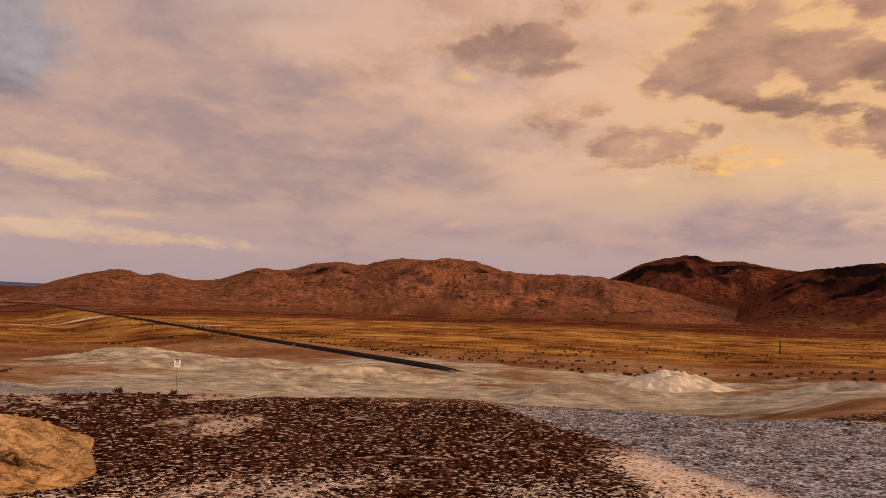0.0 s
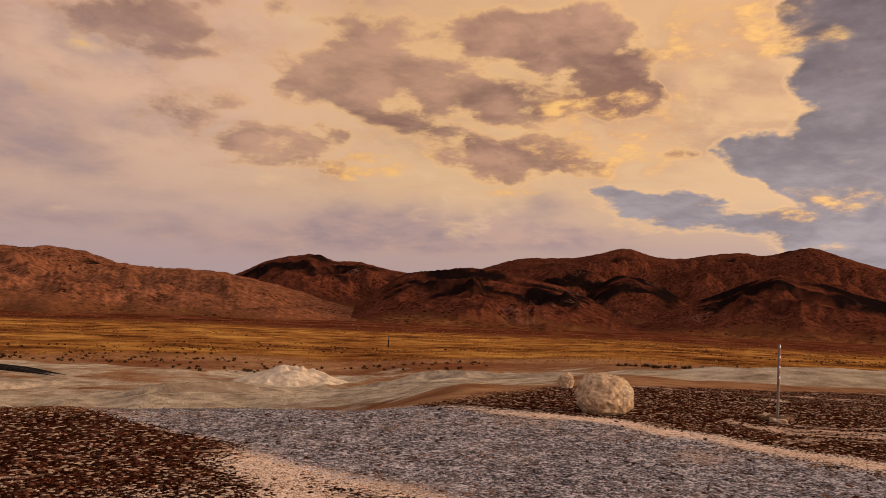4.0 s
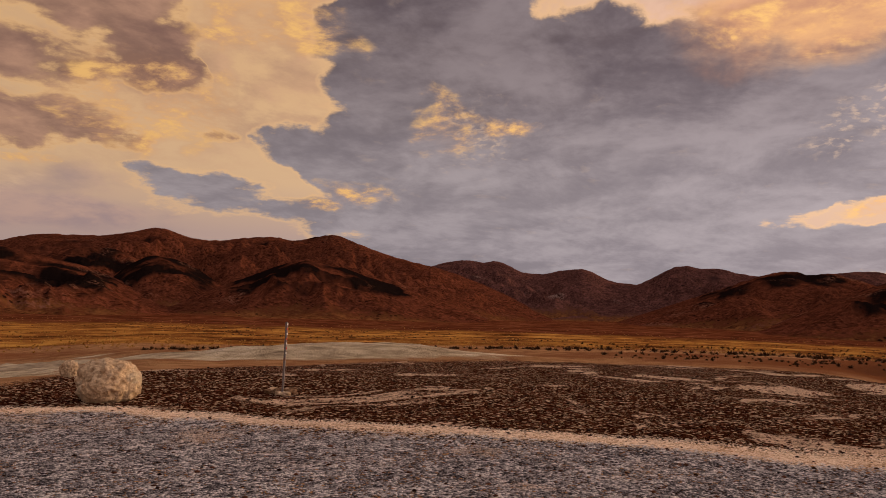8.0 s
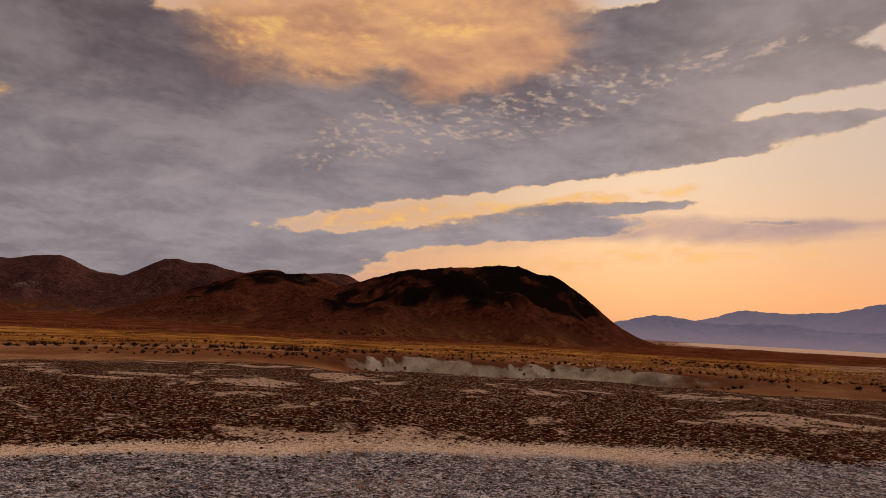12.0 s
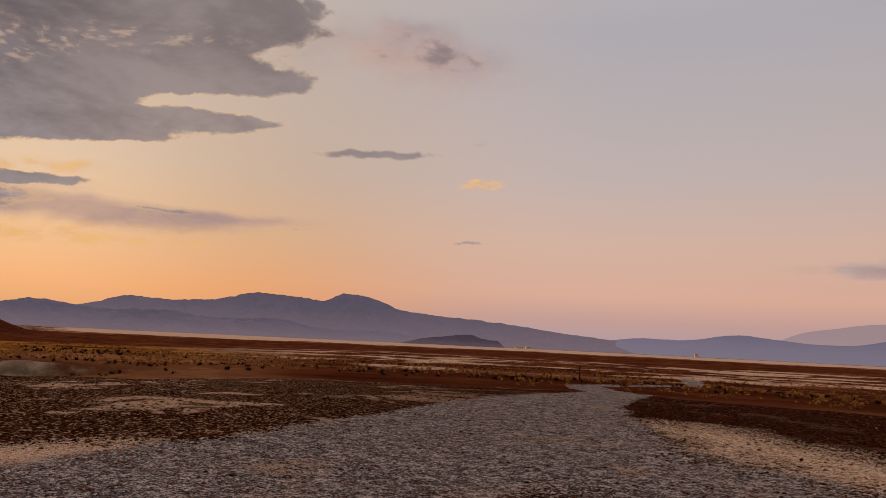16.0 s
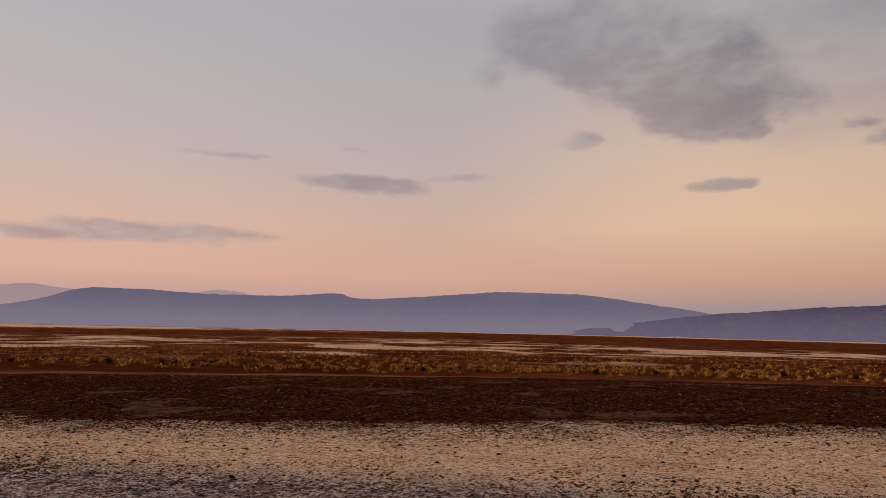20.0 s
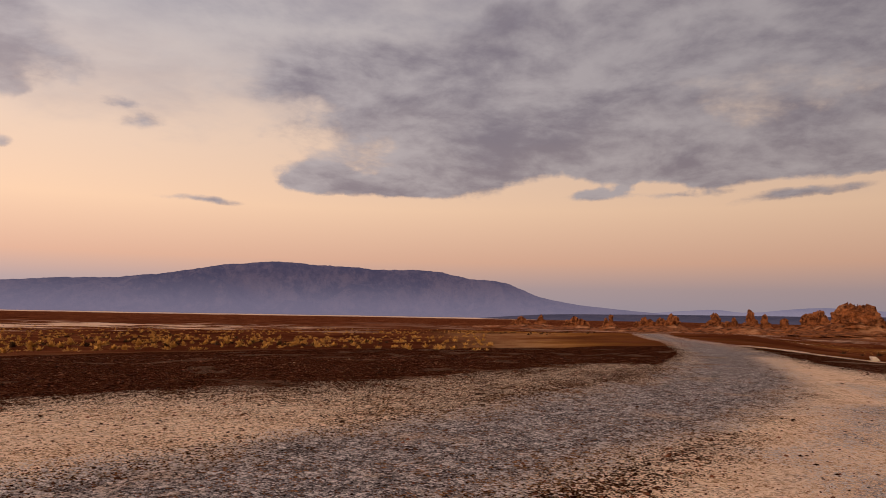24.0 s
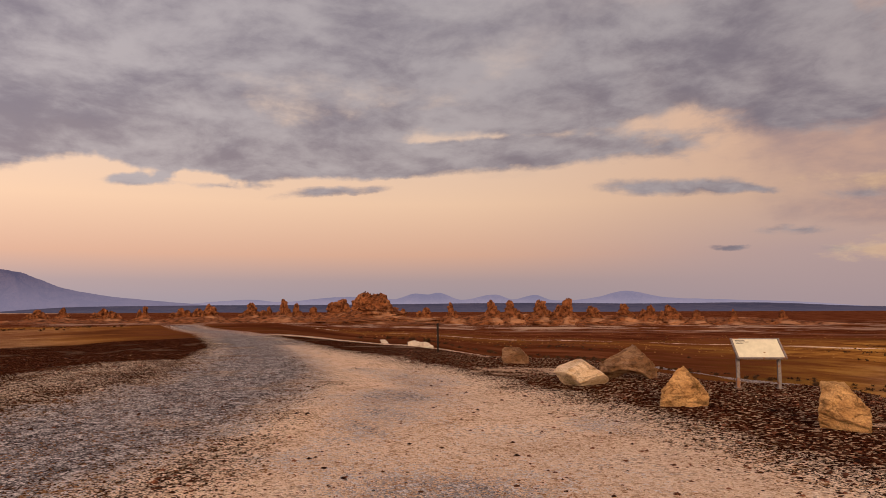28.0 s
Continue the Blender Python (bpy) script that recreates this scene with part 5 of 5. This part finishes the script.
# ---------------------------------------------------------------- railway


def railway(a, b, za, zb, bend):
    base = tagged(new("railway"), "single railway track with dark ties and rails on a low bed", "railway")
    a, b = Vector((*a, za)), Vector((*b, zb))
    n = 90
    line = []
    for k in range(n + 1):
        t = (k / n) ** 1.6
        p = a.lerp(b, t)
        p.z -= 0.4 * max(0.0, 1 - (p - a).length / 6.0)
        side = Vector((b.y - a.y, a.x - b.x, 0)).normalized()
        p = p + side * bend * max(0.0, (t - 0.82) / 0.18) ** 2
        line.append(p)

    def sweep(profile):
        bm = bmesh.new()
        rings = []
        for k, p in enumerate(line):
            d = (line[min(k + 1, n)] - line[max(k - 1, 0)]).normalized()
            s = Vector((d.y, -d.x, 0)).normalized()
            rings.append([bm.verts.new(p + s * u + Vector((0, 0, w))) for u, w in profile])
        for r0, r1 in zip(rings, rings[1:]):
            for i in range(len(profile) - 1):
                bm.faces.new((r0[i], r0[i + 1], r1[i + 1], r1[i]))
        bmesh.ops.recalc_face_normals(bm, faces=bm.faces)
        return bm
    part("ballast", sweep(((-0.85, -0.16), (-0.6, -0.04), (0.6, -0.04), (0.85, -0.16))), BALLAST, base, "dark stone ballast")
    for u in (-0.46, 0.46):
        part("rail", sweep(((u - 0.07, 0.06), (u - 0.035, 0.08), (u - 0.035, 0.17), (u + 0.035, 0.17), (u + 0.035, 0.08), (u + 0.07, 0.06))), RAIL, base)
    # ties: singly where the line comes nearest, joined beyond
    d = (b - a).normalized()
    s = math.degrees(math.atan2(-d.x, d.y))
    tie = None
    length = (b - a).length
    rest = bmesh.new()
    for k in range(int(length * 0.82 / 0.62)):
        p = a + d * (0.4 + 0.62 * k)
        m = pose(p.x, p.y, p.z - 0.4 * max(0.0, 1 - (0.4 + 0.62 * k) / 6.0), 0, 0, s)
        if k < 150:
            if tie is None:
                tie = part("tie", box(1.2, 0.24, 0.16, None, 0.012), TIMBER, base, "", m)
            else:
                o = new("tie", tie.data)
                o.parent, o.matrix_basis = base, m
        else:
            v = [rest.verts.new(m @ Vector(c)) for c in ((-0.6, -0.12, 0.08), (0.6, -0.12, 0.08), (0.6, 0.12, 0.08), (-0.6, 0.12, 0.08), (-0.6, -0.12, -0.08), (0.6, -0.12, -0.08), (0.6, 0.12, -0.08), (-0.6, 0.12, -0.08))]
            for f in ((0, 1, 2, 3), (0, 4, 5, 1), (2, 6, 7, 3), (1, 5, 6, 2), (3, 7, 4, 0)):
                rest.faces.new([v[i] for i in f])
    far = part("far_ties", rest, TIMBER, base)
    far["kind"] = "stuff"
    return base


railway(RAIL_A[:2], RAIL_B[:2], RAIL_A[2], RAIL_B[2], -22.0)


# ---------------------------------------------------------------- spoil heaps


def heap(x, y, rx, ry, h, turn, seed, label, mat=SILT, n=90):
    u = np.linspace(-1.25, 1.25, n)
    X, Y = np.meshgrid(u, u)
    d = np.hypot(X, Y) * (1 + 0.5 * (fbm(X * 1.6 + seed, Y * 1.6, 4, seed) - 0.5))
    Z = np.clip(1 - d, 0, 1) ** 0.9 * (0.55 + 0.9 * ridged(X * 1.7 + seed, Y * 1.7, 5, seed + 4)) * h - 0.25 * np.clip(d - 0.9, 0, 1) * 2
    Z = Z + h * (0.6 * (ridged(X * 4, Y * 4, 4, seed + 6) - 0.6) + 0.16 * (fbm(X * 16, Y * 16, 3, seed + 7) - 0.5)) * np.clip(1.2 - d, 0, 1)
    a = radians(turn)
    wx, wy = x + (X * rx * math.cos(a) - Y * ry * math.sin(a)), y + (X * rx * math.sin(a) + Y * ry * math.cos(a))
    ground = land(wx.ravel(), wy.ravel())[0].reshape(wx.shape)
    me = grid_mesh("dirt_mound", np.stack([wx.ravel(), wy.ravel(), (ground + Z - 0.06).ravel()], 1), n, n)
    me.materials.append(mat)
    return tagged(new("dirt_mound", me), label, "mound")


heap(17.3, 55.0, 4.4, 2.6, 1.15, -20, 5, "whitish pile of dumped earth with a crumbled crest", PALE_SILT)
heap(9.5, 46.0, 8.0, 2.6, 0.5, 15, 8, "low pale heap of bleached earth")
heap(26.0, 44.0, 9.0, 2.6, 0.7, -35, 12, "low grey bank of spoil")
heap(-6.0, 51.0, 9.0, 3.2, 0.85, 30, 17, "gullied bank of pale silt below the railway")
heap(-18.0, 58.0, 9.0, 4.0, 0.75, 35, 19, "gullied bank of pale silt below the railway")
heap(-27.0, 66.0, 9.0, 4.0, 0.7, 35, 23, "gullied bank of pale silt below the railway")



# ---------------------------------------------------------------- tufa pinnacles


def tower(bm, x, y, h, w, seed, skirt=2.2, lean=0.0):
    """A stout craggy stack with a broken head, on a broad mound of its own rubble."""
    off = Vector((seed * 5.1, seed * 2.3, seed))

    def lathe(rings, segs, radius, height, rough, ledges):
        rows = []
        for i in range(rings + 1):
            t = i / rings
            row = []
            for j in range(segs):
                a = 2 * math.pi * j / segs
                d = Vector((math.cos(a) * 1.3, math.sin(a) * 1.3, t * 2.6))
                n = noise.fractal(d * 1.3 + off, 0.7, 2.0, 6)
                ledge = noise.noise(Vector((d.x * 0.7, d.y * 0.7, t * 9)) + off)
                r = radius(t) * max(0.25, 1 + rough * n + ledges * ledge)
                z = height(t) + (0.22 * h * max(0.0, t - 0.45) * n if ledges else 0.05 * h * n * (1 - t))
                row.append(bm.verts.new((x + r * math.cos(a) + lean * t * w, y + r * math.sin(a), z)))
            rows.append(row)
        for r0, r1 in zip(rows, rows[1:]):
            for j in range(segs):
                bm.faces.new((r0[j], r0[(j + 1) % segs], r1[(j + 1) % segs], r1[j]))
        bm.faces.new(rows[-1])
    lathe(26, 28, lambda t: 0.62 * w * (1.12 - 0.30 * t) * max(0.02, 1 - t ** 5) ** 0.5, lambda t: h * t * 0.97, 0.62, 0.38)
    lathe(12, 28, lambda t: w * (0.55 + 1.6 * skirt * (1 - t) ** 1.2), lambda t: h * (0.55 * t - 0.06), 0.38, 0.0)


def pinnacle(az, el, wide, dist=640.0, spires=((0, 1.0, 1.0),), skirt=2.2, label="rusty tufa pinnacle with a knobbly top", seed=1):
    """az, el: where its top stands as seen from the pullout; wide: degrees."""
    p = heading(az) * dist
    ground = level_at(p.x, p.y) - 1.0
    h = EYE + dist * math.tan(radians(el)) - ground
    w = 2 * dist * math.tan(radians(wide / 2))
    bm = bmesh.new()
    for k, (off, hh, ww) in enumerate(spires):
        tower(bm, off * w, 0, h * hh, w * ww, seed + k * 1.7, skirt, 0.1 * math.sin(seed + k))
    ob = part("tufa_pinnacle", bm, PINNACLE, None, "", pose(p.x, p.y, ground, 0, 0, -az))
    return tagged(ob, label, "rock formation", "tufa pinnacles on the plain")


LONE, PAIR, CLUSTER = ((0, 1.0, 0.8), (0.55, 0.62, 0.7), (-0.6, 0.5, 0.8)), ((-0.35, 0.8, 0.6), (0.3, 1.0, 0.65)), ((-0.5, 0.7, 0.5), (-0.1, 1.0, 0.5), (0.25, 0.85, 0.5), (0.55, 0.6, 0.45))
pinnacle(268.4, -0.15, 1.0, 760, CLUSTER, 1.6, "low cluster of weathered tufa towers", 2)
pinnacle(269.9, 0.02, 0.55, 760, LONE, 2.0, seed=3)
pinnacle(272.6, -0.03, 1.2, 740, CLUSTER, 1.6, "low cluster of weathered tufa towers", 4)
pinnacle(275.0, 0.12, 0.5, 740, PAIR, 1.8, "pair of rusty tufa towers", 5)
pinnacle(277.7, 0.0, 1.1, 720, CLUSTER, 1.6, "low cluster of weathered tufa towers", 6)
pinnacle(279.2, 0.18, 1.2, 720, PAIR, 1.6, "pair of rusty tufa towers", 7)
pinnacle(282.5, 0.30, 0.9, 700, LONE, 2.4, seed=8)
pinnacle(283.7, 0.05, 0.6, 700, PAIR, 1.6, "pair of rusty tufa towers", 9)
pinnacle(285.0, 0.62, 0.6, 680, LONE, 2.2, "tall slender rusty tufa tower", 10)
pinnacle(285.95, 0.30, 0.5, 690, LONE, 2.0, seed=11)
pinnacle(287.2, 0.05, 0.7, 700, LONE, 2.4, seed=12)
pinnacle(288.9, 0.66, 1.3, 660, ((-0.3, 0.86, 0.5), (0.25, 1.0, 0.8)), 2.4, "two joined tufa towers on a rubble slope", 13)
pinnacle(291.7, 1.12, 2.6, 640, ((-0.42, 0.93, 0.34), (-0.25, 1.0, 0.5), (0.0, 0.94, 0.55), (0.2, 0.95, 0.5), (0.38, 0.82, 0.4), (0.1, 0.62, 1.0)), 1.5, "massive tufa castle with a jagged crown", 14)
pinnacle(293.9, -0.12, 0.5, 650, PAIR, 2.0, "pair of rusty tufa towers", 15)
pinnacle(295.6, -0.06, 0.8, 660, PAIR, 2.0, "pair of rusty tufa towers", 16)
pinnacle(297.8, 0.28, 0.55, 650, LONE, 2.6, "tall slender rusty tufa tower", 17)
pinnacle(300.9, 0.48, 0.8, 620, LONE, 2.4, seed=18)
pinnacle(302.3, 0.48, 1.0, 620, LONE, 1.6, "stout rusty tufa tower with a broad head", 19)
pinnacle(304.6, 0.48, 1.1, 620, LONE, 2.0, "stout rusty tufa tower with a broad head", 20)
pinnacle(306.4, 0.55, 1.1, 610, PAIR, 1.8, "pair of rusty tufa towers", 21)
pinnacle(308.5, 0.0, 1.0, 620, LONE, 2.4, seed=22)
pinnacle(310.9, 0.19, 1.0, 600, LONE, 2.4, seed=23)
pinnacle(312.6, 0.1, 0.8, 600, PAIR, 1.8, "pair of rusty tufa towers", 24)
pinnacle(314.2, 0.08, 1.1, 600, CLUSTER, 1.8, "jagged cluster of rusty tufa towers", 25)
pinnacle(316.0, -0.3, 0.6, 600, LONE, 2.6, seed=26)
pinnacle(318.6, -0.25, 0.35, 640, LONE, 3.0, seed=27)
pinnacle(321.8, -0.3, 0.45, 640, LONE, 5.0, "small pale tufa knob on a red mound", 28)

# ---------------------------------------------------------------- far buildings


def shed(az, dist, w, h, d, label):
    p = heading(az) * dist
    base = tagged(new("industrial_building"), label, "building")
    base.matrix_basis = pose(p.x, p.y, level_at(p.x, p.y) - 0.5, 0, 0, -az + 20)
    part("wall", box(w, d, h, pose(0, 0, h / 2), 0.2), WHITE, base)
    bm = bmesh.new()
    c = [bm.verts.new(v) for v in ((-w / 2 - 1, -d / 2 - 1, h), (w / 2 + 1, -d / 2 - 1, h), (w / 2 + 1, d / 2 + 1, h), (-w / 2 - 1, d / 2 + 1, h), (-w / 2 - 1, 0, h * 1.3), (w / 2 + 1, 0, h * 1.3))]
    for f in ((0, 1, 5, 4), (2, 3, 4, 5), (0, 4, 3), (1, 2, 5), (3, 2, 1, 0)):
        bm.faces.new([c[i] for i in f])
    part("roof", bm, PANEL, base)
    return base


shed(153.6, 3350, 34, 9, 20, "distant white industrial shed by the dry lake")
shed(154.3, 3400, 22, 12, 18, "distant white industrial shed by the dry lake")
shed(166.6, 3500, 14, 14, 12, "distant pale building on the valley floor")

# ---------------------------------------------------------------- shrubs


def shrub_mesh(name, mat, seed, blades=90, width=0.05):
    """A dry bush: many thin curved stems fanning out of one crown, with twig ends."""
    rng = random.Random(seed)
    vs, fs = [], []
    for k in range(blades):
        a, tilt = rng.uniform(0, 6.283), rng.uniform(0.05, 1.25)
        ln = rng.uniform(0.55, 1.0) * (1.0 - 0.25 * tilt)
        d = Vector((math.cos(a) * math.sin(tilt), math.sin(a) * math.sin(tilt), math.cos(tilt)))
        s = d.cross(Vector((0, 0, 1)))
        s = (s.normalized() if s.length > 0.01 else Vector((1, 0, 0))) * width * rng.uniform(0.6, 1.3)
        o = Vector((rng.uniform(-0.12, 0.12), rng.uniform(-0.12, 0.12), 0))
        mid, tip = o + d * ln * 0.6 + Vector((0, 0, 0.03)), o + d * ln + Vector((rng.uniform(-0.1, 0.1), rng.uniform(-0.1, 0.1), -0.04))
        b = len(vs)
        vs += [o - s * 0.4, o + s * 0.4, mid + s, mid - s, tip]
        fs += [(b, b + 1, b + 2, b + 3), (b + 3, b + 2, b + 4)]
    me = bpy.data.meshes.new(name)
    me.from_pydata([tuple(v) for v in vs], [], fs)
    me.materials.append(mat)
    return me


def scatter(name, label, category, protos, spots, mat):
    """Many small copies joined into one object of kind stuff. spots: x, y, z, scale, height, turn, which."""
    spots = np.asarray(spots)
    co, faces, base = [], [], 0
    for w, (v, f) in enumerate(protos):
        q = spots[spots[:, 6].astype(int) == w]
        if not len(q):
            continue
        c, n, sc = np.cos(q[:, 5:6]), np.sin(q[:, 5:6]), q[:, 3:4]
        px = q[:, 0:1] + sc * (v[None, :, 0] * c - v[None, :, 1] * n)
        py = q[:, 1:2] + sc * (v[None, :, 0] * n + v[None, :, 1] * c)
        pz = q[:, 2:3] + q[:, 4:5] * v[None, :, 2]
        co.append(np.stack([px, py, pz], -1).reshape(-1, 3))
        faces.append((f[None] + base + (np.arange(len(q)) * len(v))[:, None, None]).reshape(-1, f.shape[1]))
        base += len(q) * len(v)
    co, faces = np.concatenate(co), np.concatenate(faces)
    k = faces.shape[1]
    me = bpy.data.meshes.new(name)
    me.vertices.add(len(co)), me.vertices.foreach_set("co", co.astype(np.float32).ravel())
    me.loops.add(faces.size), me.loops.foreach_set("vertex_index", faces.astype(np.int32).ravel())
    me.polygons.add(len(faces)), me.polygons.foreach_set("loop_start", np.arange(0, faces.size, k, dtype=np.int32))
    me.update(calc_edges=True)
    me.materials.append(mat)
    return tagged(new(name, me), label, category, kind="stuff")


rng = np.random.default_rng(7)


def tuft(seed, n=16):
    """A spray of thin triangles for bushes far off."""
    r = np.random.default_rng(seed)
    a, t = r.uniform(0, 6.283, n), r.uniform(0.2, 1.35, n)
    d = np.stack([np.cos(a) * np.sin(t), np.sin(a) * np.sin(t), np.cos(t)], 1) * r.uniform(0.6, 1.0, (n, 1))
    side = np.stack([-np.sin(a), np.cos(a), 0 * a], 1) * 0.16
    lower = d * 0.35
    v = np.concatenate([lower - side, lower + side, d])
    f = np.stack([np.arange(n), np.arange(n) + n, np.arange(n) + 2 * n], 1)
    return v, f


TUFTS = [tuft(k) for k in range(8)]


def spread(n, az0, az1, r0, r1, power, s0, s1, flat, keep=None):
    az = np.radians(rng.uniform(az0, az1, n))
    r = r0 * (r1 / r0) ** (rng.uniform(0, 1, n) ** power)
    x, y = r * np.sin(az), r * np.cos(az)
    z, mk = land(x, y)
    ok = (mk["road"] < 0.2) & (mk["dust"] < 0.4)
    if keep is not None:
        ok &= keep(x, y, r, mk)
    s = rng.uniform(s0, s1, n)
    rows = np.stack([x, y, z - 0.03, s, s * flat, rng.uniform(0, 6.28, n), rng.integers(0, 8, n)], 1)
    return rows[ok]


clump = lambda x, y, r, mk: fbm(x * 0.03, y * 0.03, 3, 63) > 0.5
dark_spots = np.concatenate([
    spread(5200, -35, 62, 58, 520, 0.8, 0.22, 0.6, 0.8, clump),
    spread(4200, 40, 125, 60, 500, 0.9, 0.25, 0.7, 0.8, clump),
    spread(260, 76, 128, 39, 47, 1.0, 0.12, 0.32, 0.9),
    spread(3000, 255, 330, 45, 420, 0.8, 0.25, 0.6, 0.7, clump),
    spread(2600, 125, 262, 42, 300, 0.9, 0.2, 0.5, 0.7, clump),
])
scatter("desert_scrub", "scattered dark low desert shrubs", "shrubs", TUFTS, dark_spots, BRUSH)
straw_spots = np.concatenate([
    spread(5200, -30, 100, 80, 420, 0.9, 0.2, 0.5, 0.8),
    spread(2600, 100, 150, 46, 300, 0.8, 0.2, 0.5, 0.8),
    spread(4200, 150, 265, 36, 300, 0.8, 0.2, 0.5, 0.8),
    spread(1800, 262, 330, 120, 420, 0.8, 0.15, 0.35, 0.7),
])
scatter("dry_grass", "scattered straw-coloured tufts of dry brush", "shrubs", TUFTS, straw_spots, STRAW)

# the row of bushes that can be told apart, along the edge of the flat
SHRUBS = [shrub_mesh("shrub", STRAW, 1), shrub_mesh("shrub", STRAW, 2), shrub_mesh("shrub", BRUSH, 3)]
rs = random.Random(11)
for k in range(110):
    az = 172 + 80 * (k + rs.uniform(-0.4, 0.4)) / 110
    r = 43 + 2.5 * math.sin(az * 0.11) + rs.uniform(-2.2, 2.2) * (1 + (k % 5 == 0) * 2.5)
    p = heading(az) * r
    s = rs.uniform(0.24, 0.48)
    which = 2 if k % 6 == 3 else k % 2
    ob = new("shrub", SHRUBS[which])
    ob.matrix_basis = pose(p.x, p.y, level_at(p.x, p.y) - 0.02, 0, 0, rs.uniform(0, 360)) @ Matrix.Diagonal((s * 1.25, s * 1.25, s, 1))
    tagged(ob, "dark dry desert shrub" if which == 2 else "straw-yellow dry desert shrub", "shrub", "row of shrubs across the flat")
for x, y, s, w in ((-13.8, 22.6, 0.75, 0), (-11.6, 26.8, 0.4, 2), (-10.4, 26.4, 0.35, 0), (-9.9, 27.6, 0.4, 2), (-8.0, 28.5, 0.3, 2), (-13.2, 24.8, 0.45, 0)):
    ob = new("shrub", SHRUBS[w])
    ob.matrix_basis = pose(x, y, level_at(x, y) - 0.02, 0, 0, x * 40) @ Matrix.Diagonal((s * 1.3, s * 1.3, s, 1))
    tagged(ob, "pale dry bush at the edge of the wash" if w == 0 else "dark dry desert shrub", "shrub", "bushes in the wash")

# ---------------------------------------------------------------- gravel


def pebble_shape(seed):
    r = np.random.default_rng(seed)
    v = np.array([(1, 0, 0), (0, 1, 0), (-1, 0, 0), (0, -1, 0), (0, 0, 1), (0, 0, -0.6), (0.6, 0.6, 0.45), (-0.55, 0.5, 0.5)], float)
    v = v * r.uniform(0.65, 1.15, v.shape)
    f = np.array([(0, 6, 4), (6, 1, 4), (1, 7, 4), (7, 2, 4), (2, 3, 4), (3, 0, 4), (0, 5, 1), (1, 5, 2), (2, 5, 3), (3, 5, 0), (0, 1, 6), (1, 2, 7)])
    return v, f


PEBBLES = [pebble_shape(k) for k in range(10)]


def gravel(name, label, mat, n, pick, r0, r1, s0, s1, power=0.85, flat=0.55):
    az = rng.uniform(0, 2 * np.pi, n)
    r = r0 * (r1 / r0) ** (rng.uniform(0, 1, n) ** power)
    x, y = r * np.sin(az), r * np.cos(az)
    z, mk = land(x, y)
    ok = rng.uniform(0, 1, n) < pick(mk)
    s = s0 * (s1 / s0) ** (rng.uniform(0, 1, n) ** 2.2) * (0.75 + r / 32)
    rows = np.stack([x, y, z + s * flat * 0.18, s, s * flat * rng.uniform(0.6, 1.3, n), rng.uniform(0, 6.28, n), rng.integers(0, 10, n)], 1)[ok]
    return scatter(name, label, "gravel", PEBBLES, rows, mat)


gravel("dark_gravel", "dark varnished desert stones covering the flat", PEB_DARK, 120000, lambda k: np.clip(k["dark"] * 1.6 - 0.5, 0, 1) * (1 - 0.9 * np.clip(k["dust"] + k["road"], 0, 1)), 4.2, 30, 0.010, 0.042, 0.85, 0.45)
gravel("pale_stones", "pale stones among the dark gravel", PEB_TAN, 40000, lambda k: np.clip(0.6 * (k["dark"] - 0.3) * k["fleck"] * (1 - np.clip(k["dust"] + k["road"], 0, 1)), 0, 1), 4.2, 30, 0.006, 0.020, 0.85, 0.6)
gravel("crushed_stone", "grey crushed stone on the track", PEB_GREY, 90000, lambda k: np.clip(k["road"] * 1.6 - 0.6, 0, 1), 4.0, 24, 0.009, 0.028, 0.85, 0.5)
gravel("pullout_grit", "fine grit scattered over the trodden dust", PEB_GRIT, 40000, lambda k: np.clip(k["dust"] * 1.2 - 0.3 - k["road"], 0, 1), 4.2, 20, 0.004, 0.012, 0.85, 0.5)
